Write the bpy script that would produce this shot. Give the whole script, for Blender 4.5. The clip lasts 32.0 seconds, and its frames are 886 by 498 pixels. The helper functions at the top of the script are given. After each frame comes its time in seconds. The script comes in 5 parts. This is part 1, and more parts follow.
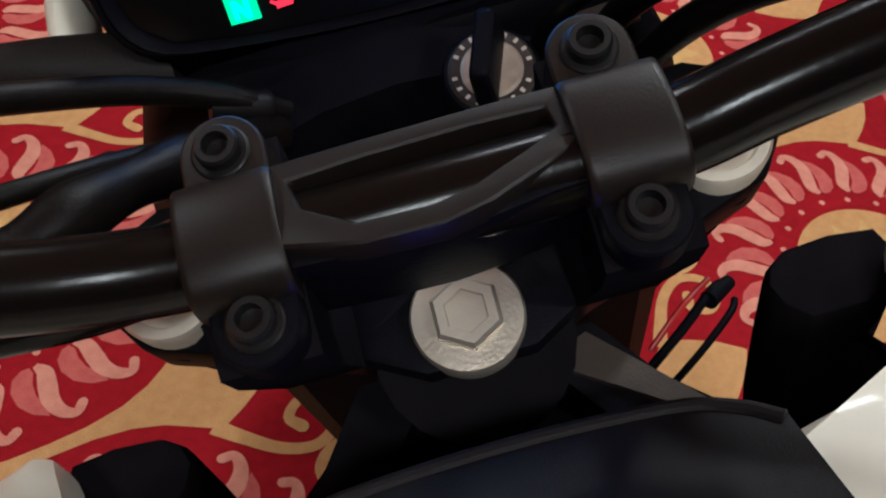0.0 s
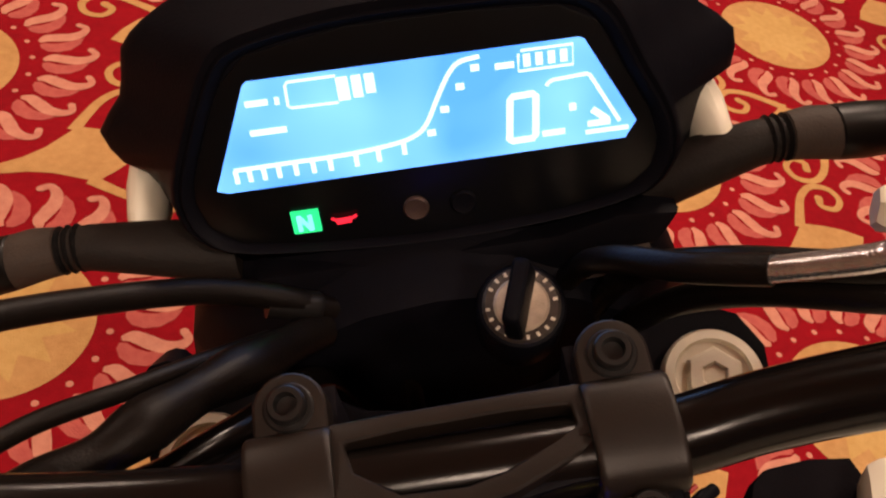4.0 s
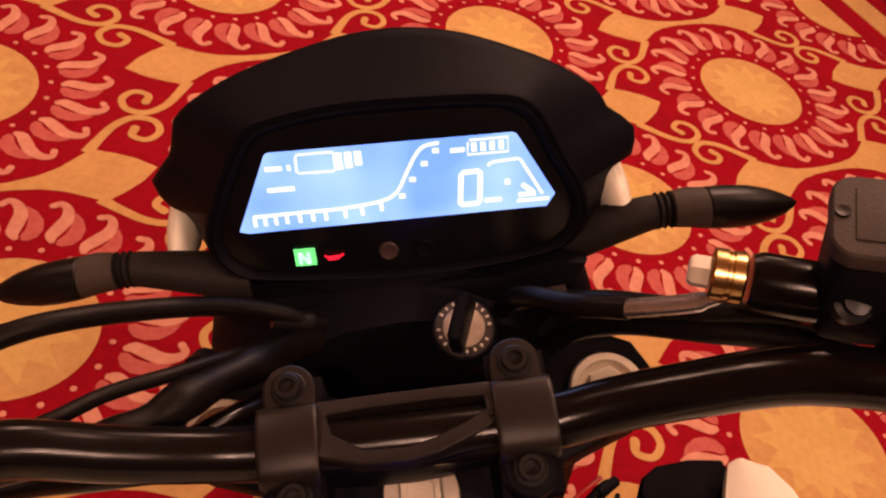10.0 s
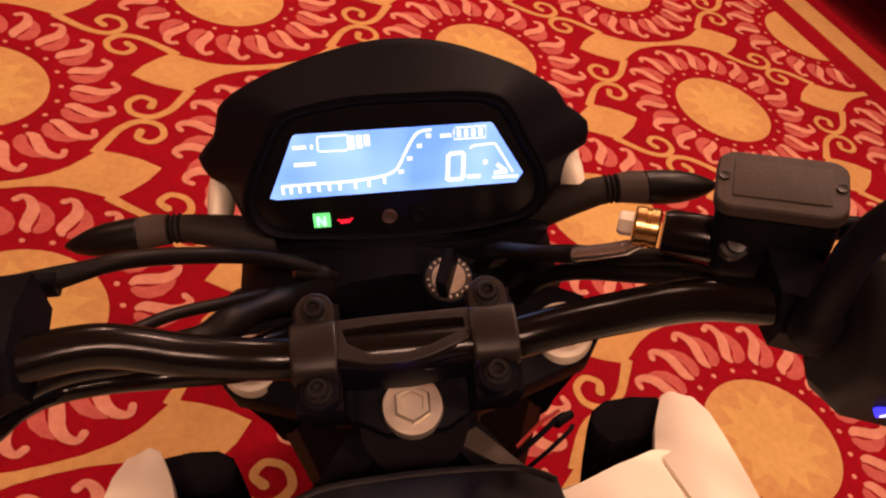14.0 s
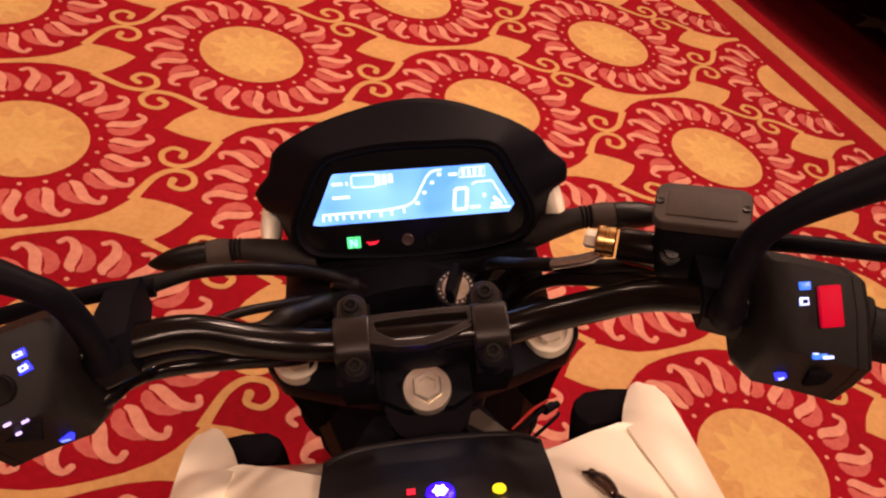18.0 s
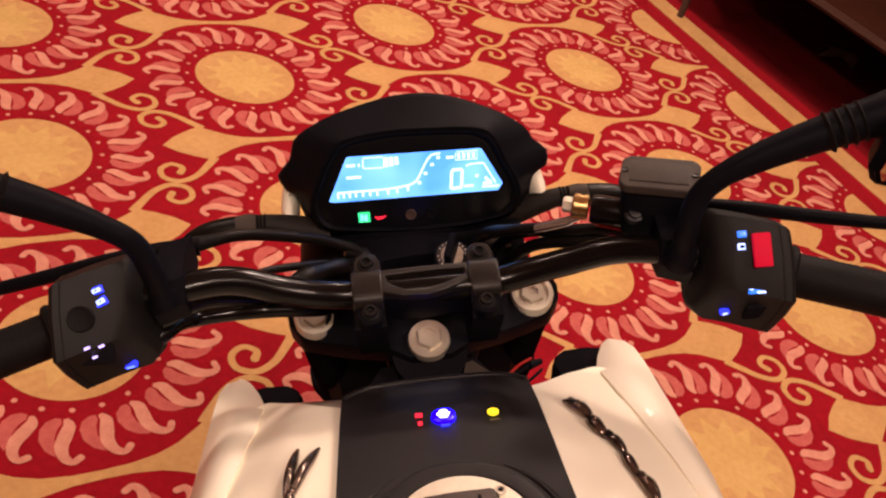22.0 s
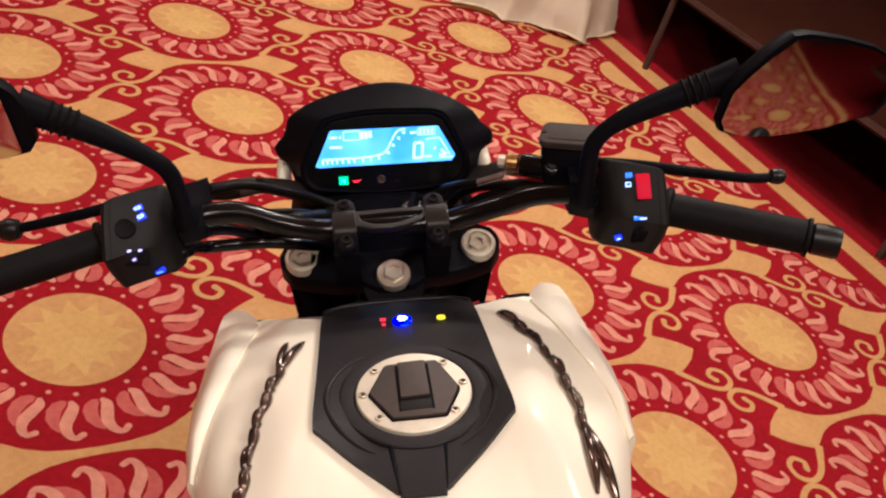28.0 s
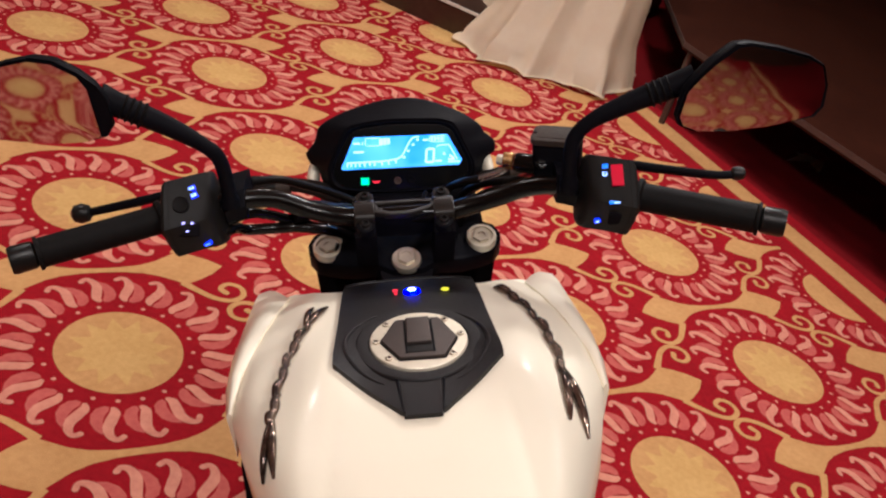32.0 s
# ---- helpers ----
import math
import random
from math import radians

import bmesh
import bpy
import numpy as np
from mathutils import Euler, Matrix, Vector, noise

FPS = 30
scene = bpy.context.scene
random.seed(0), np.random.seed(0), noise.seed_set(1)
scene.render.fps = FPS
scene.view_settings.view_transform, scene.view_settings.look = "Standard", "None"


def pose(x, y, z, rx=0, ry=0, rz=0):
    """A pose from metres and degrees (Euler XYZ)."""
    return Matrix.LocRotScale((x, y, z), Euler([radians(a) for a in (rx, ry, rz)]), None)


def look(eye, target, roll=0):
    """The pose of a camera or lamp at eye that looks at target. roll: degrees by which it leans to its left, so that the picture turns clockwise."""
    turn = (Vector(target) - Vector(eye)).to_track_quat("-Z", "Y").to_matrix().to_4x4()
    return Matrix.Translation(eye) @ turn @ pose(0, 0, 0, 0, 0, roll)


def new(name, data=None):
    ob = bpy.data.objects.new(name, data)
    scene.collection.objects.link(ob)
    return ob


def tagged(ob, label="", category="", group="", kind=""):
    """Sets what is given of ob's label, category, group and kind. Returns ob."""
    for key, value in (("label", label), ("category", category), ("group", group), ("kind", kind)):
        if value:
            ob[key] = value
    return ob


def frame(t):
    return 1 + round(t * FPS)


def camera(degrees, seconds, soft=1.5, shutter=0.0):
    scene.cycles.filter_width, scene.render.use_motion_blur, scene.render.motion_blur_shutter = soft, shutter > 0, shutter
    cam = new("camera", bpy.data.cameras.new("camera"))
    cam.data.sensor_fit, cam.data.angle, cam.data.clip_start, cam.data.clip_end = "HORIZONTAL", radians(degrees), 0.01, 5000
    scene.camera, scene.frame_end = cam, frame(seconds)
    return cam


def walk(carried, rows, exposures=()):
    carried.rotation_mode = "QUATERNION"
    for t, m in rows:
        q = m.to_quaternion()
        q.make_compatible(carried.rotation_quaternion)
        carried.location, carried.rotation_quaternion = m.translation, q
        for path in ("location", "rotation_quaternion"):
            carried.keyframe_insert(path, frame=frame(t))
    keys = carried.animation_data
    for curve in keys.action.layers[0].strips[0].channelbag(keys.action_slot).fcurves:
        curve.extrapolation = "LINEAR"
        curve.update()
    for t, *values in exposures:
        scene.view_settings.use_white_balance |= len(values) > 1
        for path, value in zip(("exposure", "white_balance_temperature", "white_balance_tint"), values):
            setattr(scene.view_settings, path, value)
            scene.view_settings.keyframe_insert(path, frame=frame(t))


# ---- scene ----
cam = camera(52.452, 32.0, soft=2.2)
ROWS = [
    (0.0, -0.0686, -0.1548, 1.1133, 39.26, -6.054, -12.426),
    (0.5, -0.0713, -0.1494, 1.1231, 39.607, -6.821, -11.568),
    (1.0, -0.0736, -0.1447, 1.1317, 39.953, -7.478, -10.744),
    (1.5, -0.0753, -0.1406, 1.1394, 40.12, -8.054, -10.096),
    (2.0, -0.0766, -0.1378, 1.1471, 40.467, -8.629, -9.347),
    (2.5, -0.0765, -0.1332, 1.1545, 40.868, -8.765, -8.634),
    (3.0, -0.0811, -0.1314, 1.1608, 41.615, -9.716, -8.344),
    (3.5, -0.0848, -0.1291, 1.1688, 41.737, -10.262, -7.875),
    (4.0, -0.0865, -0.1304, 1.1776, 42.154, -10.337, -7.781),
    (4.5, -0.0887, -0.1333, 1.188, 42.134, -10.764, -7.812),
    (6.5, -0.0933, -0.1537, 1.218, 42.048, -11.289, -6.766),
    (7.0, -0.095, -0.1606, 1.2257, 42.135, -11.297, -6.65),
    (7.5, -0.0952, -0.1674, 1.233, 42.037, -11.471, -6.589),
    (8.0, -0.0949, -0.1747, 1.2399, 42.207, -11.875, -6.548),
    (8.5, -0.0951, -0.182, 1.2466, 42.635, -12.258, -6.571),
    (9.0, -0.0956, -0.1894, 1.2533, 43.158, -12.442, -6.505),
    (9.5, -0.0969, -0.1969, 1.2601, 43.559, -12.503, -6.365),
    (10.0, -0.0993, -0.2046, 1.2663, 43.696, -12.531, -6.227),
    (10.5, -0.1028, -0.2147, 1.2741, 43.667, -12.649, -6.053),
    (11.0, -0.1052, -0.2253, 1.2801, 43.685, -12.666, -6.0),
    (11.5, -0.108, -0.235, 1.2839, 43.789, -13.26, -6.219),
    (12.0, -0.1095, -0.2457, 1.2884, 43.931, -13.399, -6.632),
    (12.5, -0.1127, -0.2587, 1.2963, 44.147, -13.27, -6.68),
    (13.0, -0.117, -0.2725, 1.3043, 44.428, -13.663, -6.469),
    (13.5, -0.1218, -0.2888, 1.3141, 44.63, -13.908, -6.2),
    (14.0, -0.1263, -0.305, 1.3252, 44.728, -13.924, -6.183),
    (14.5, -0.129, -0.3199, 1.336, 44.912, -13.559, -6.162),
    (16.5, -0.1438, -0.3831, 1.3859, 46.669, -13.287, -5.636),
    (17.0, -0.1471, -0.3974, 1.3929, 47.205, -13.413, -5.583),
    (17.5, -0.1519, -0.4112, 1.4015, 47.584, -13.268, -5.652),
    (18.0, -0.1572, -0.4227, 1.4058, 47.834, -13.321, -5.838),
    (18.5, -0.1627, -0.4366, 1.409, 48.072, -13.466, -5.784),
    (19.0, -0.1675, -0.4492, 1.4104, 48.18, -13.128, -5.77),
    (19.5, -0.1714, -0.4639, 1.4136, 48.627, -13.232, -6.044),
    (20.0, -0.1732, -0.4777, 1.4186, 49.071, -13.385, -6.459),
    (20.5, -0.1769, -0.4942, 1.4235, 49.358, -13.651, -6.69),
    (21.0, -0.1824, -0.5097, 1.4275, 49.632, -13.881, -6.9),
    (21.5, -0.1894, -0.5256, 1.4323, 49.892, -14.081, -6.988),
    (22.0, -0.1955, -0.5408, 1.4366, 50.147, -14.136, -6.951),
    (22.5, -0.2012, -0.5552, 1.4415, 50.367, -14.059, -6.925),
    (23.0, -0.2067, -0.569, 1.444, 50.626, -14.256, -7.157),
    (23.5, -0.2082, -0.581, 1.4441, 50.833, -14.669, -7.538),
    (24.0, -0.2116, -0.5952, 1.4474, 51.125, -15.204, -7.796),
    (24.5, -0.2149, -0.6121, 1.4519, 51.57, -15.561, -7.963),
    (25.0, -0.2185, -0.6319, 1.456, 51.934, -15.622, -8.035),
    (25.5, -0.2187, -0.6521, 1.4587, 52.227, -15.566, -8.002),
    (27.5, -0.2131, -0.7435, 1.4752, 53.681, -15.47, -7.489),
    (28.0, -0.2091, -0.7682, 1.4775, 54.067, -15.334, -7.394),
    (28.5, -0.2072, -0.7929, 1.4789, 54.44, -15.255, -7.216),
    (29.0, -0.2076, -0.817, 1.4804, 54.824, -15.188, -6.968),
    (29.5, -0.2091, -0.8402, 1.4814, 55.256, -15.147, -6.682),
    (30.0, -0.2096, -0.8634, 1.4829, 55.694, -15.148, -6.268),
    (30.5, -0.209, -0.885, 1.4844, 56.255, -15.251, -6.043),
    (31.0, -0.2057, -0.9064, 1.4873, 56.821, -15.451, -6.002),
    (31.5, -0.205, -0.9259, 1.4898, 57.165, -15.165, -5.711),
    (32.0, -0.2066, -0.9452, 1.4922, 57.721, -14.833, -5.486),
]
EXPOSURES = [
    (0, -0.65, 4500, 2), (2, -0.65, 5250, 10), (4, -0.56, 6400, 22), (7, -0.57, 7500, 42), (10, -0.61, 8100, 53), (13, -0.63, 8100, 53), (17, -0.49, 7300, 42), (19, -0.45, 6750, 35), (22, -0.42, 6300, 29), (25, -0.40, 5700, 20), (28, -0.38, 5300, 14), (32, -0.50, 5000, 11),
]
walk(cam, [(t, pose(x, y, z, rx, ry, rz)) for t, x, y, z, rx, ry, rz in ROWS], EXPOSURES)

# ---------------------------------------------------------------- world and lights
world = bpy.data.worlds.new("world")
scene.world = world
world.use_nodes = True
world.node_tree.nodes["Background"].inputs[0].default_value = (1.0, 0.8, 0.6, 1)
world.node_tree.nodes["Background"].inputs[1].default_value = 0.02


def lamp(name, at, size, watts, colour):
    data = bpy.data.lights.new(name, "AREA")
    data.shape, data.size, data.energy, data.color = "DISK", size, watts, colour
    ob = new(name, data)
    ob.matrix_world = look(at, (at[0], at[1] + 0.001, 0))
    return ob


WARM = (1.0, 0.80, 0.58)
# Unseen lamps added for the room's light; the fourth brightens the tablecloth.
LAMPS_AT = ((-0.7, -1.5, 46), (0.8, -1.5, 46), (-1.9, 1.5, 32), (1.25, 0.45, 18), (0.95, 1.75, 80), (-0.1, 3.1, 42), (1.4, 4.6, 30))
for lx, ly, w in LAMPS_AT:
    lamp("unseen_ceiling_lamp", (lx, ly, 2.93), 0.36, w, WARM)

# ---------------------------------------------------------------- materials


def material(name, colour, rough=0.5, metal=0.0, second=None, scale=40.0, bump=0.0, coat=0.0, fine=None, spec=None, emit=None, strength=0.0):
    """A principled material whose colour wanders between two tones at two scales, with fine relief."""
    m = bpy.data.materials.new(name)
    m.use_nodes = True
    nt = m.node_tree
    b = nt.nodes["Principled BSDF"]
    b.inputs["Roughness"].default_value, b.inputs["Metallic"].default_value = rough, metal
    b.inputs["Coat Weight"].default_value = coat
    b.inputs["Coat Roughness"].default_value = 0.05
    if spec is not None:
        b.inputs["Specular IOR Level"].default_value = spec
    if emit:
        b.inputs["Base Color"].default_value = (*colour, 1)
        b.inputs["Emission Color"].default_value = (*emit, 1)
        b.inputs["Emission Strength"].default_value = strength
        return m
    second = second or tuple(c * 0.8 for c in colour)
    tex = nt.nodes.new("ShaderNodeTexCoord")
    n1, n2 = nt.nodes.new("ShaderNodeTexNoise"), nt.nodes.new("ShaderNodeTexNoise")
    n1.inputs["Scale"].default_value, n2.inputs["Scale"].default_value = scale * 0.12, scale
    n1.inputs["Detail"].default_value, n2.inputs["Detail"].default_value = 4, 6
    add = nt.nodes.new("ShaderNodeMath")
    add.operation = "ADD"
    half = nt.nodes.new("ShaderNodeMath")
    half.operation = "MULTIPLY"
    half.inputs[1].default_value = 0.5
    ramp = nt.nodes.new("ShaderNodeValToRGB")
    ramp.color_ramp.elements[0].position, ramp.color_ramp.elements[1].position = 0.36, 0.64
    ramp.color_ramp.elements[0].color, ramp.color_ramp.elements[1].color = (*second, 1), (*colour, 1)
    for n in (n1, n2):
        nt.links.new(tex.outputs["Object"], n.inputs["Vector"])
    nt.links.new(n1.outputs["Fac"], add.inputs[0])
    nt.links.new(n2.outputs["Fac"], add.inputs[1])
    nt.links.new(add.outputs[0], half.inputs[0])
    nt.links.new(half.outputs[0], ramp.inputs["Fac"])
    nt.links.new(ramp.outputs["Color"], b.inputs["Base Color"])
    rr = nt.nodes.new("ShaderNodeMapRange")
    rr.inputs["To Min"].default_value, rr.inputs["To Max"].default_value = max(rough - 0.08, 0.02), min(rough + 0.08, 1)
    nt.links.new(n1.outputs["Fac"], rr.inputs["Value"])
    nt.links.new(rr.outputs["Result"], b.inputs["Roughness"])
    if bump:
        n3 = nt.nodes.new("ShaderNodeTexNoise")
        n3.inputs["Scale"].default_value, n3.inputs["Detail"].default_value = fine or scale * 8, 3
        nt.links.new(tex.outputs["Object"], n3.inputs["Vector"])
        bp = nt.nodes.new("ShaderNodeBump")
        bp.inputs["Strength"].default_value, bp.inputs["Distance"].default_value = bump, 0.002
        nt.links.new(n3.outputs["Fac"], bp.inputs["Height"])
        nt.links.new(bp.outputs["Normal"], b.inputs["Normal"])
    return m


RED = material("carpet_red", (0.35, 0.008, 0.014), 0.95, second=(0.26, 0.006, 0.011), scale=60, bump=0.9, fine=420, spec=0.1)
TAN = material("carpet_tan", (0.64, 0.36, 0.14), 0.95, second=(0.53, 0.28, 0.10), scale=60, bump=0.9, fine=420, spec=0.1)
STAR = material("carpet_star", (0.68, 0.425, 0.155), 0.95, second=(0.59, 0.35, 0.115), scale=60, bump=0.9, fine=420, spec=0.1)
PINK = material("carpet_pink", (0.72, 0.32, 0.22), 0.95, second=(0.60, 0.23, 0.16), scale=60, bump=0.9, fine=420, spec=0.1)
ROSE = material("carpet_rose", (0.57, 0.14, 0.11), 0.95, second=(0.47, 0.09, 0.08), scale=60, bump=0.9, fine=420, spec=0.1)
# Same red carpet as RED, with the stage's shade put into the colour.
SHADED_RED = material("carpet_red_shaded", (0.20, 0.006, 0.009), 0.95, second=(0.15, 0.0045, 0.007), scale=50, bump=0.8, fine=400, spec=0.1)
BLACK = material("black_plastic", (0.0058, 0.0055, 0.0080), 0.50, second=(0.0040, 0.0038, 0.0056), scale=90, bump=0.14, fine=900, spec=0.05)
MATTE = material("matte_black_metal", (0.0110, 0.0095, 0.0115), 0.90, second=(0.0078, 0.0068, 0.0082), scale=60, bump=0.2, fine=700, spec=0.0)
STALK = material("grey_rubber_stalk", (0.016, 0.012, 0.010), 0.6, second=(0.011, 0.0085, 0.0075), scale=90, bump=0.2, fine=800, spec=0.2)
BANDGREY = material("pale_rubber_band", (0.050, 0.036, 0.028), 0.6, second=(0.036, 0.026, 0.021), scale=90, bump=0.2, fine=800, spec=0.25)
# Paler than the frame: light on the gusset is put into its colour.
GUSSET = material("lit_brown_metal", (0.075, 0.056, 0.044), 0.60, 0.1, second=(0.052, 0.039, 0.031), scale=70, bump=0.15, fine=900, spec=0.3)

SATIN = material("satin_black_metal", (0.010, 0.009, 0.0088), 0.36, 0.1, second=(0.007, 0.0064, 0.0064), scale=70, bump=0.06, fine=1500, spec=0.32)
TUBE = material("gloss_black_paint", (0.0056, 0.0041, 0.0036), 0.20, 0.0, second=(0.0040, 0.0030, 0.0027), scale=50, bump=0.03, fine=700, spec=0.20)
CABLE = material("cable_sheath", (0.0075, 0.0053, 0.0043), 0.38, 0.0, second=(0.0052, 0.0038, 0.0033), scale=120, bump=0.15, fine=900, spec=0.12)
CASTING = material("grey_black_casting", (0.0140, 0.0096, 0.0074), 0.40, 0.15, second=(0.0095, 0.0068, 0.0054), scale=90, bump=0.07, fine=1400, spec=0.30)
RUBBER = material("black_rubber", (0.0070, 0.0057, 0.0056), 0.62, second=(0.0045, 0.0038, 0.0038), scale=90, bump=0.3, fine=700, spec=0.13)
CONSOLE = material("console_plastic", (0.0115, 0.0092, 0.0098), 0.44, second=(0.008, 0.0066, 0.0072), scale=110, bump=0.2, fine=1500, spec=0.26)
GLOSSPANEL = material("smoked_panel", (0.004, 0.004, 0.005), 0.28, second=(0.003, 0.003, 0.003), scale=30, spec=0.2)
HOUSE = material("housing_plastic", (0.0095, 0.0078, 0.0074), 0.52, second=(0.0065, 0.0054, 0.005), scale=90, bump=0.2, fine=1100, spec=0.22)
CAPGREY = material("cap_lid_grey", (0.070, 0.052, 0.045), 0.45, 0.4, second=(0.055, 0.042, 0.037), scale=90, bump=0.1, fine=1200)
WHITE = material("pearl_white_paint", (0.92, 0.853, 0.695), 0.40, second=(0.89, 0.82, 0.655), scale=6, coat=0.25)
ALU = material("brushed_aluminium", (0.78, 0.71, 0.565), 0.40, 0.30, second=(0.66, 0.60, 0.47), scale=120, bump=0.08, fine=900)
LOCKRING = material("worn_dark_ring", (0.085, 0.068, 0.055), 0.35, 0.5, second=(0.05, 0.04, 0.034), scale=300, bump=0.2, fine=1500)
LOCKFACE = material("bright_lock_face", (0.72, 0.60, 0.46), 0.30, 0.45, second=(0.52, 0.42, 0.31), scale=240, bump=0.2, fine=1200)
STEEL = material("zinc_steel", (0.66, 0.59, 0.47), 0.38, 0.72, second=(0.54, 0.48, 0.38), scale=80, bump=0.12, fine=700)
HOSECHROME = material("hose_chrome", (0.72, 0.72, 0.74), 0.20, 0.92, second=(0.55, 0.55, 0.57), scale=200, bump=0.15, fine=900)
DARKCHROME = material("dark_chrome", (0.26, 0.19, 0.15), 0.15, 0.85, second=(0.045, 0.033, 0.028), scale=140)
BRASS = material("brass", (0.72, 0.48, 0.20), 0.25, 1.0, second=(0.62, 0.40, 0.16), scale=80)
DULLBRASS = material("dull_brass", (0.14, 0.11, 0.06), 0.4, 0.8, second=(0.10, 0.08, 0.045), scale=80)
MIRROR = material("mirror_glass", (0.66, 0.63, 0.61), 0.02, 1.0, second=(0.65, 0.62, 0.60), scale=3)
# Plain red plastic; the emission is added to brighten it.
REDPLASTIC = material("red_plastic_glow", (0.45, 0.006, 0.018), 0.45, spec=0.06, emit=(1.0, 0.006, 0.05), strength=0.34)
REDWIRE = material("red_wire", (0.45, 0.02, 0.015), 0.4, scale=60)
BLUECORE = material("icon_core_light", (0.3, 0.4, 1.0), 0.3, emit=(0.055, 0.17, 1.0), strength=3.0)
ICONWHITE = material("icon_white_light", (0.5, 0.6, 1.0), 0.3, emit=(0.34, 0.52, 1.0), strength=3.2)
ICONVIOLET = material("icon_violet_light", (0.6, 0.5, 1.0), 0.3, emit=(0.55, 0.46, 1.0), strength=2.2)
LENS = material("smoked_lens", (0.005, 0.0036, 0.003), 0.40, second=(0.0035, 0.0026, 0.0022), scale=40, spec=0.2)
LCD = material("lcd_backlight", (0.05, 0.1, 0.2), 0.3, emit=(0.15, 0.46, 0.98), strength=2.5)
lcd_noise = LCD.node_tree.nodes.new("ShaderNodeTexNoise")
lcd_noise.inputs["Scale"].default_value, lcd_noise.inputs["Detail"].default_value = 26, 1
lcd_ramp = LCD.node_tree.nodes.new("ShaderNodeValToRGB")
lcd_ramp.color_ramp.elements[0].position, lcd_ramp.color_ramp.elements[1].position = 0.36, 0.66
lcd_ramp.color_ramp.elements[0].color, lcd_ramp.color_ramp.elements[1].color = (0.060, 0.31, 0.96, 1), (0.165, 0.50, 1.0, 1)
lcd_coord = LCD.node_tree.nodes.new("ShaderNodeTexCoord")
LCD.node_tree.links.new(lcd_coord.outputs["Object"], lcd_noise.inputs["Vector"])
LCD.node_tree.links.new(lcd_noise.outputs["Fac"], lcd_ramp.inputs["Fac"])
LCD.node_tree.links.new(lcd_ramp.outputs["Color"], LCD.node_tree.nodes["Principled BSDF"].inputs["Emission Color"])
SEGMENT = material("lcd_segment", (0.3, 0.4, 0.5), 0.3, emit=(0.66, 0.88, 1.0), strength=2.2)
GREEN = material("green_lamp", (0.0, 0.2, 0.05), 0.3, emit=(0.0, 0.52, 0.15), strength=3.0)
GREENHOT = material("green_lamp_core", (0.2, 0.9, 0.5), 0.3, emit=(0.10, 1.0, 0.50), strength=2.6)
REDLAMP = material("red_lamp", (0.4, 0.0, 0.0), 0.3, emit=(1.0, 0.03, 0.05), strength=2.0)
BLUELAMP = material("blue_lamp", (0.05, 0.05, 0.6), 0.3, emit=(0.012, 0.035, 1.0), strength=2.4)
BLUEHOT = material("blue_lamp_core", (0.6, 0.6, 1.0), 0.3, emit=(0.62, 0.66, 1.0), strength=9.0)
BLUEGLOW = material("blue_lamp_halo", (0.01, 0.005, 0.3), 0.3, emit=(0.004, 0.002, 1.0), strength=16.0)
CYANICON = material("cyan_icon", (0.02, 0.1, 0.3), 0.3, emit=(0.02, 0.20, 1.0), strength=1.8)
YELLOW = material("yellow_lamp", (0.6, 0.5, 0.0), 0.3, emit=(0.90, 0.78, 0.02), strength=1.5)
CLOTH = material("cream_satin_cloth", (0.97, 0.85, 0.66), 0.5, second=(0.94, 0.80, 0.60), scale=18, bump=0.15, fine=900)
DECK = material("stage_deck_brown", (0.042, 0.0125, 0.0068), 0.7, second=(0.029, 0.0085, 0.0048), scale=25, bump=0.3, fine=300, spec=0.03)
STAGEMETAL = material("stage_metal", (0.085, 0.052, 0.043), 0.45, 0.4, scale=60)
WALL = material("wall_paper", (0.50, 0.38, 0.24), 0.8, second=(0.43, 0.32, 0.20), scale=12, bump=0.2, fine=200)
CEIL = material("ceiling_paint", (0.72, 0.66, 0.55), 0.9, second=(0.66, 0.60, 0.50), scale=10, bump=0.1, fine=200)
SKIRT = material("white_skirting", (0.75, 0.70, 0.62), 0.5, scale=30)
WOOD = material("dark_wood", (0.045, 0.020, 0.011), 0.4, second=(0.028, 0.012, 0.007), scale=30, bump=0.1)
PAPER = material("grey_foil", (0.85, 0.78, 0.74), 0.5, 0.0, scale=60)
LAMPGLOW = material("lamp_diffuser", (0.9, 0.8, 0.6), 0.5, emit=(1.0, 0.75, 0.45), strength=6.0)

# ---------------------------------------------------------------- mesh helpers


def mesh(name, bm, mat, smooth=35):
    bmesh.ops.recalc_face_normals(bm, faces=bm.faces[:])
    me = bpy.data.meshes.new(name)
    bm.to_mesh(me)
    bm.free()
    me.materials.append(mat)
    if smooth:
        me.shade_smooth()
        me.set_sharp_from_angle(angle=radians(smooth))
    return me


STEER = [None]


def part(name, bm, mat, parent=None, label="", smooth=35):
    if STEER[0] is not None:
        bmesh.ops.transform(bm, matrix=STEER[0], verts=bm.verts[:])
    ob = new(name, mesh(name, bm, mat, smooth))
    if parent is not None:
        ob.parent = parent
    return tagged(ob, label)


def empty(name, label, category, m=None, group="", kind=""):
    ob = new(name)
    ob.empty_display_size = 0.1
    if m is not None:
        ob.matrix_world = m
    return tagged(ob, label, category, group, kind)


def bevel(bm, width, segs=2, angle=30):
    es = [e for e in bm.edges if len(e.link_faces) == 2 and e.calc_face_angle(0) > radians(angle)]
    if es and width > 0:
        bmesh.ops.bevel(bm, geom=es, offset=width, segments=segs, profile=0.6, affect="EDGES", clamp_overlap=True)
    return bm


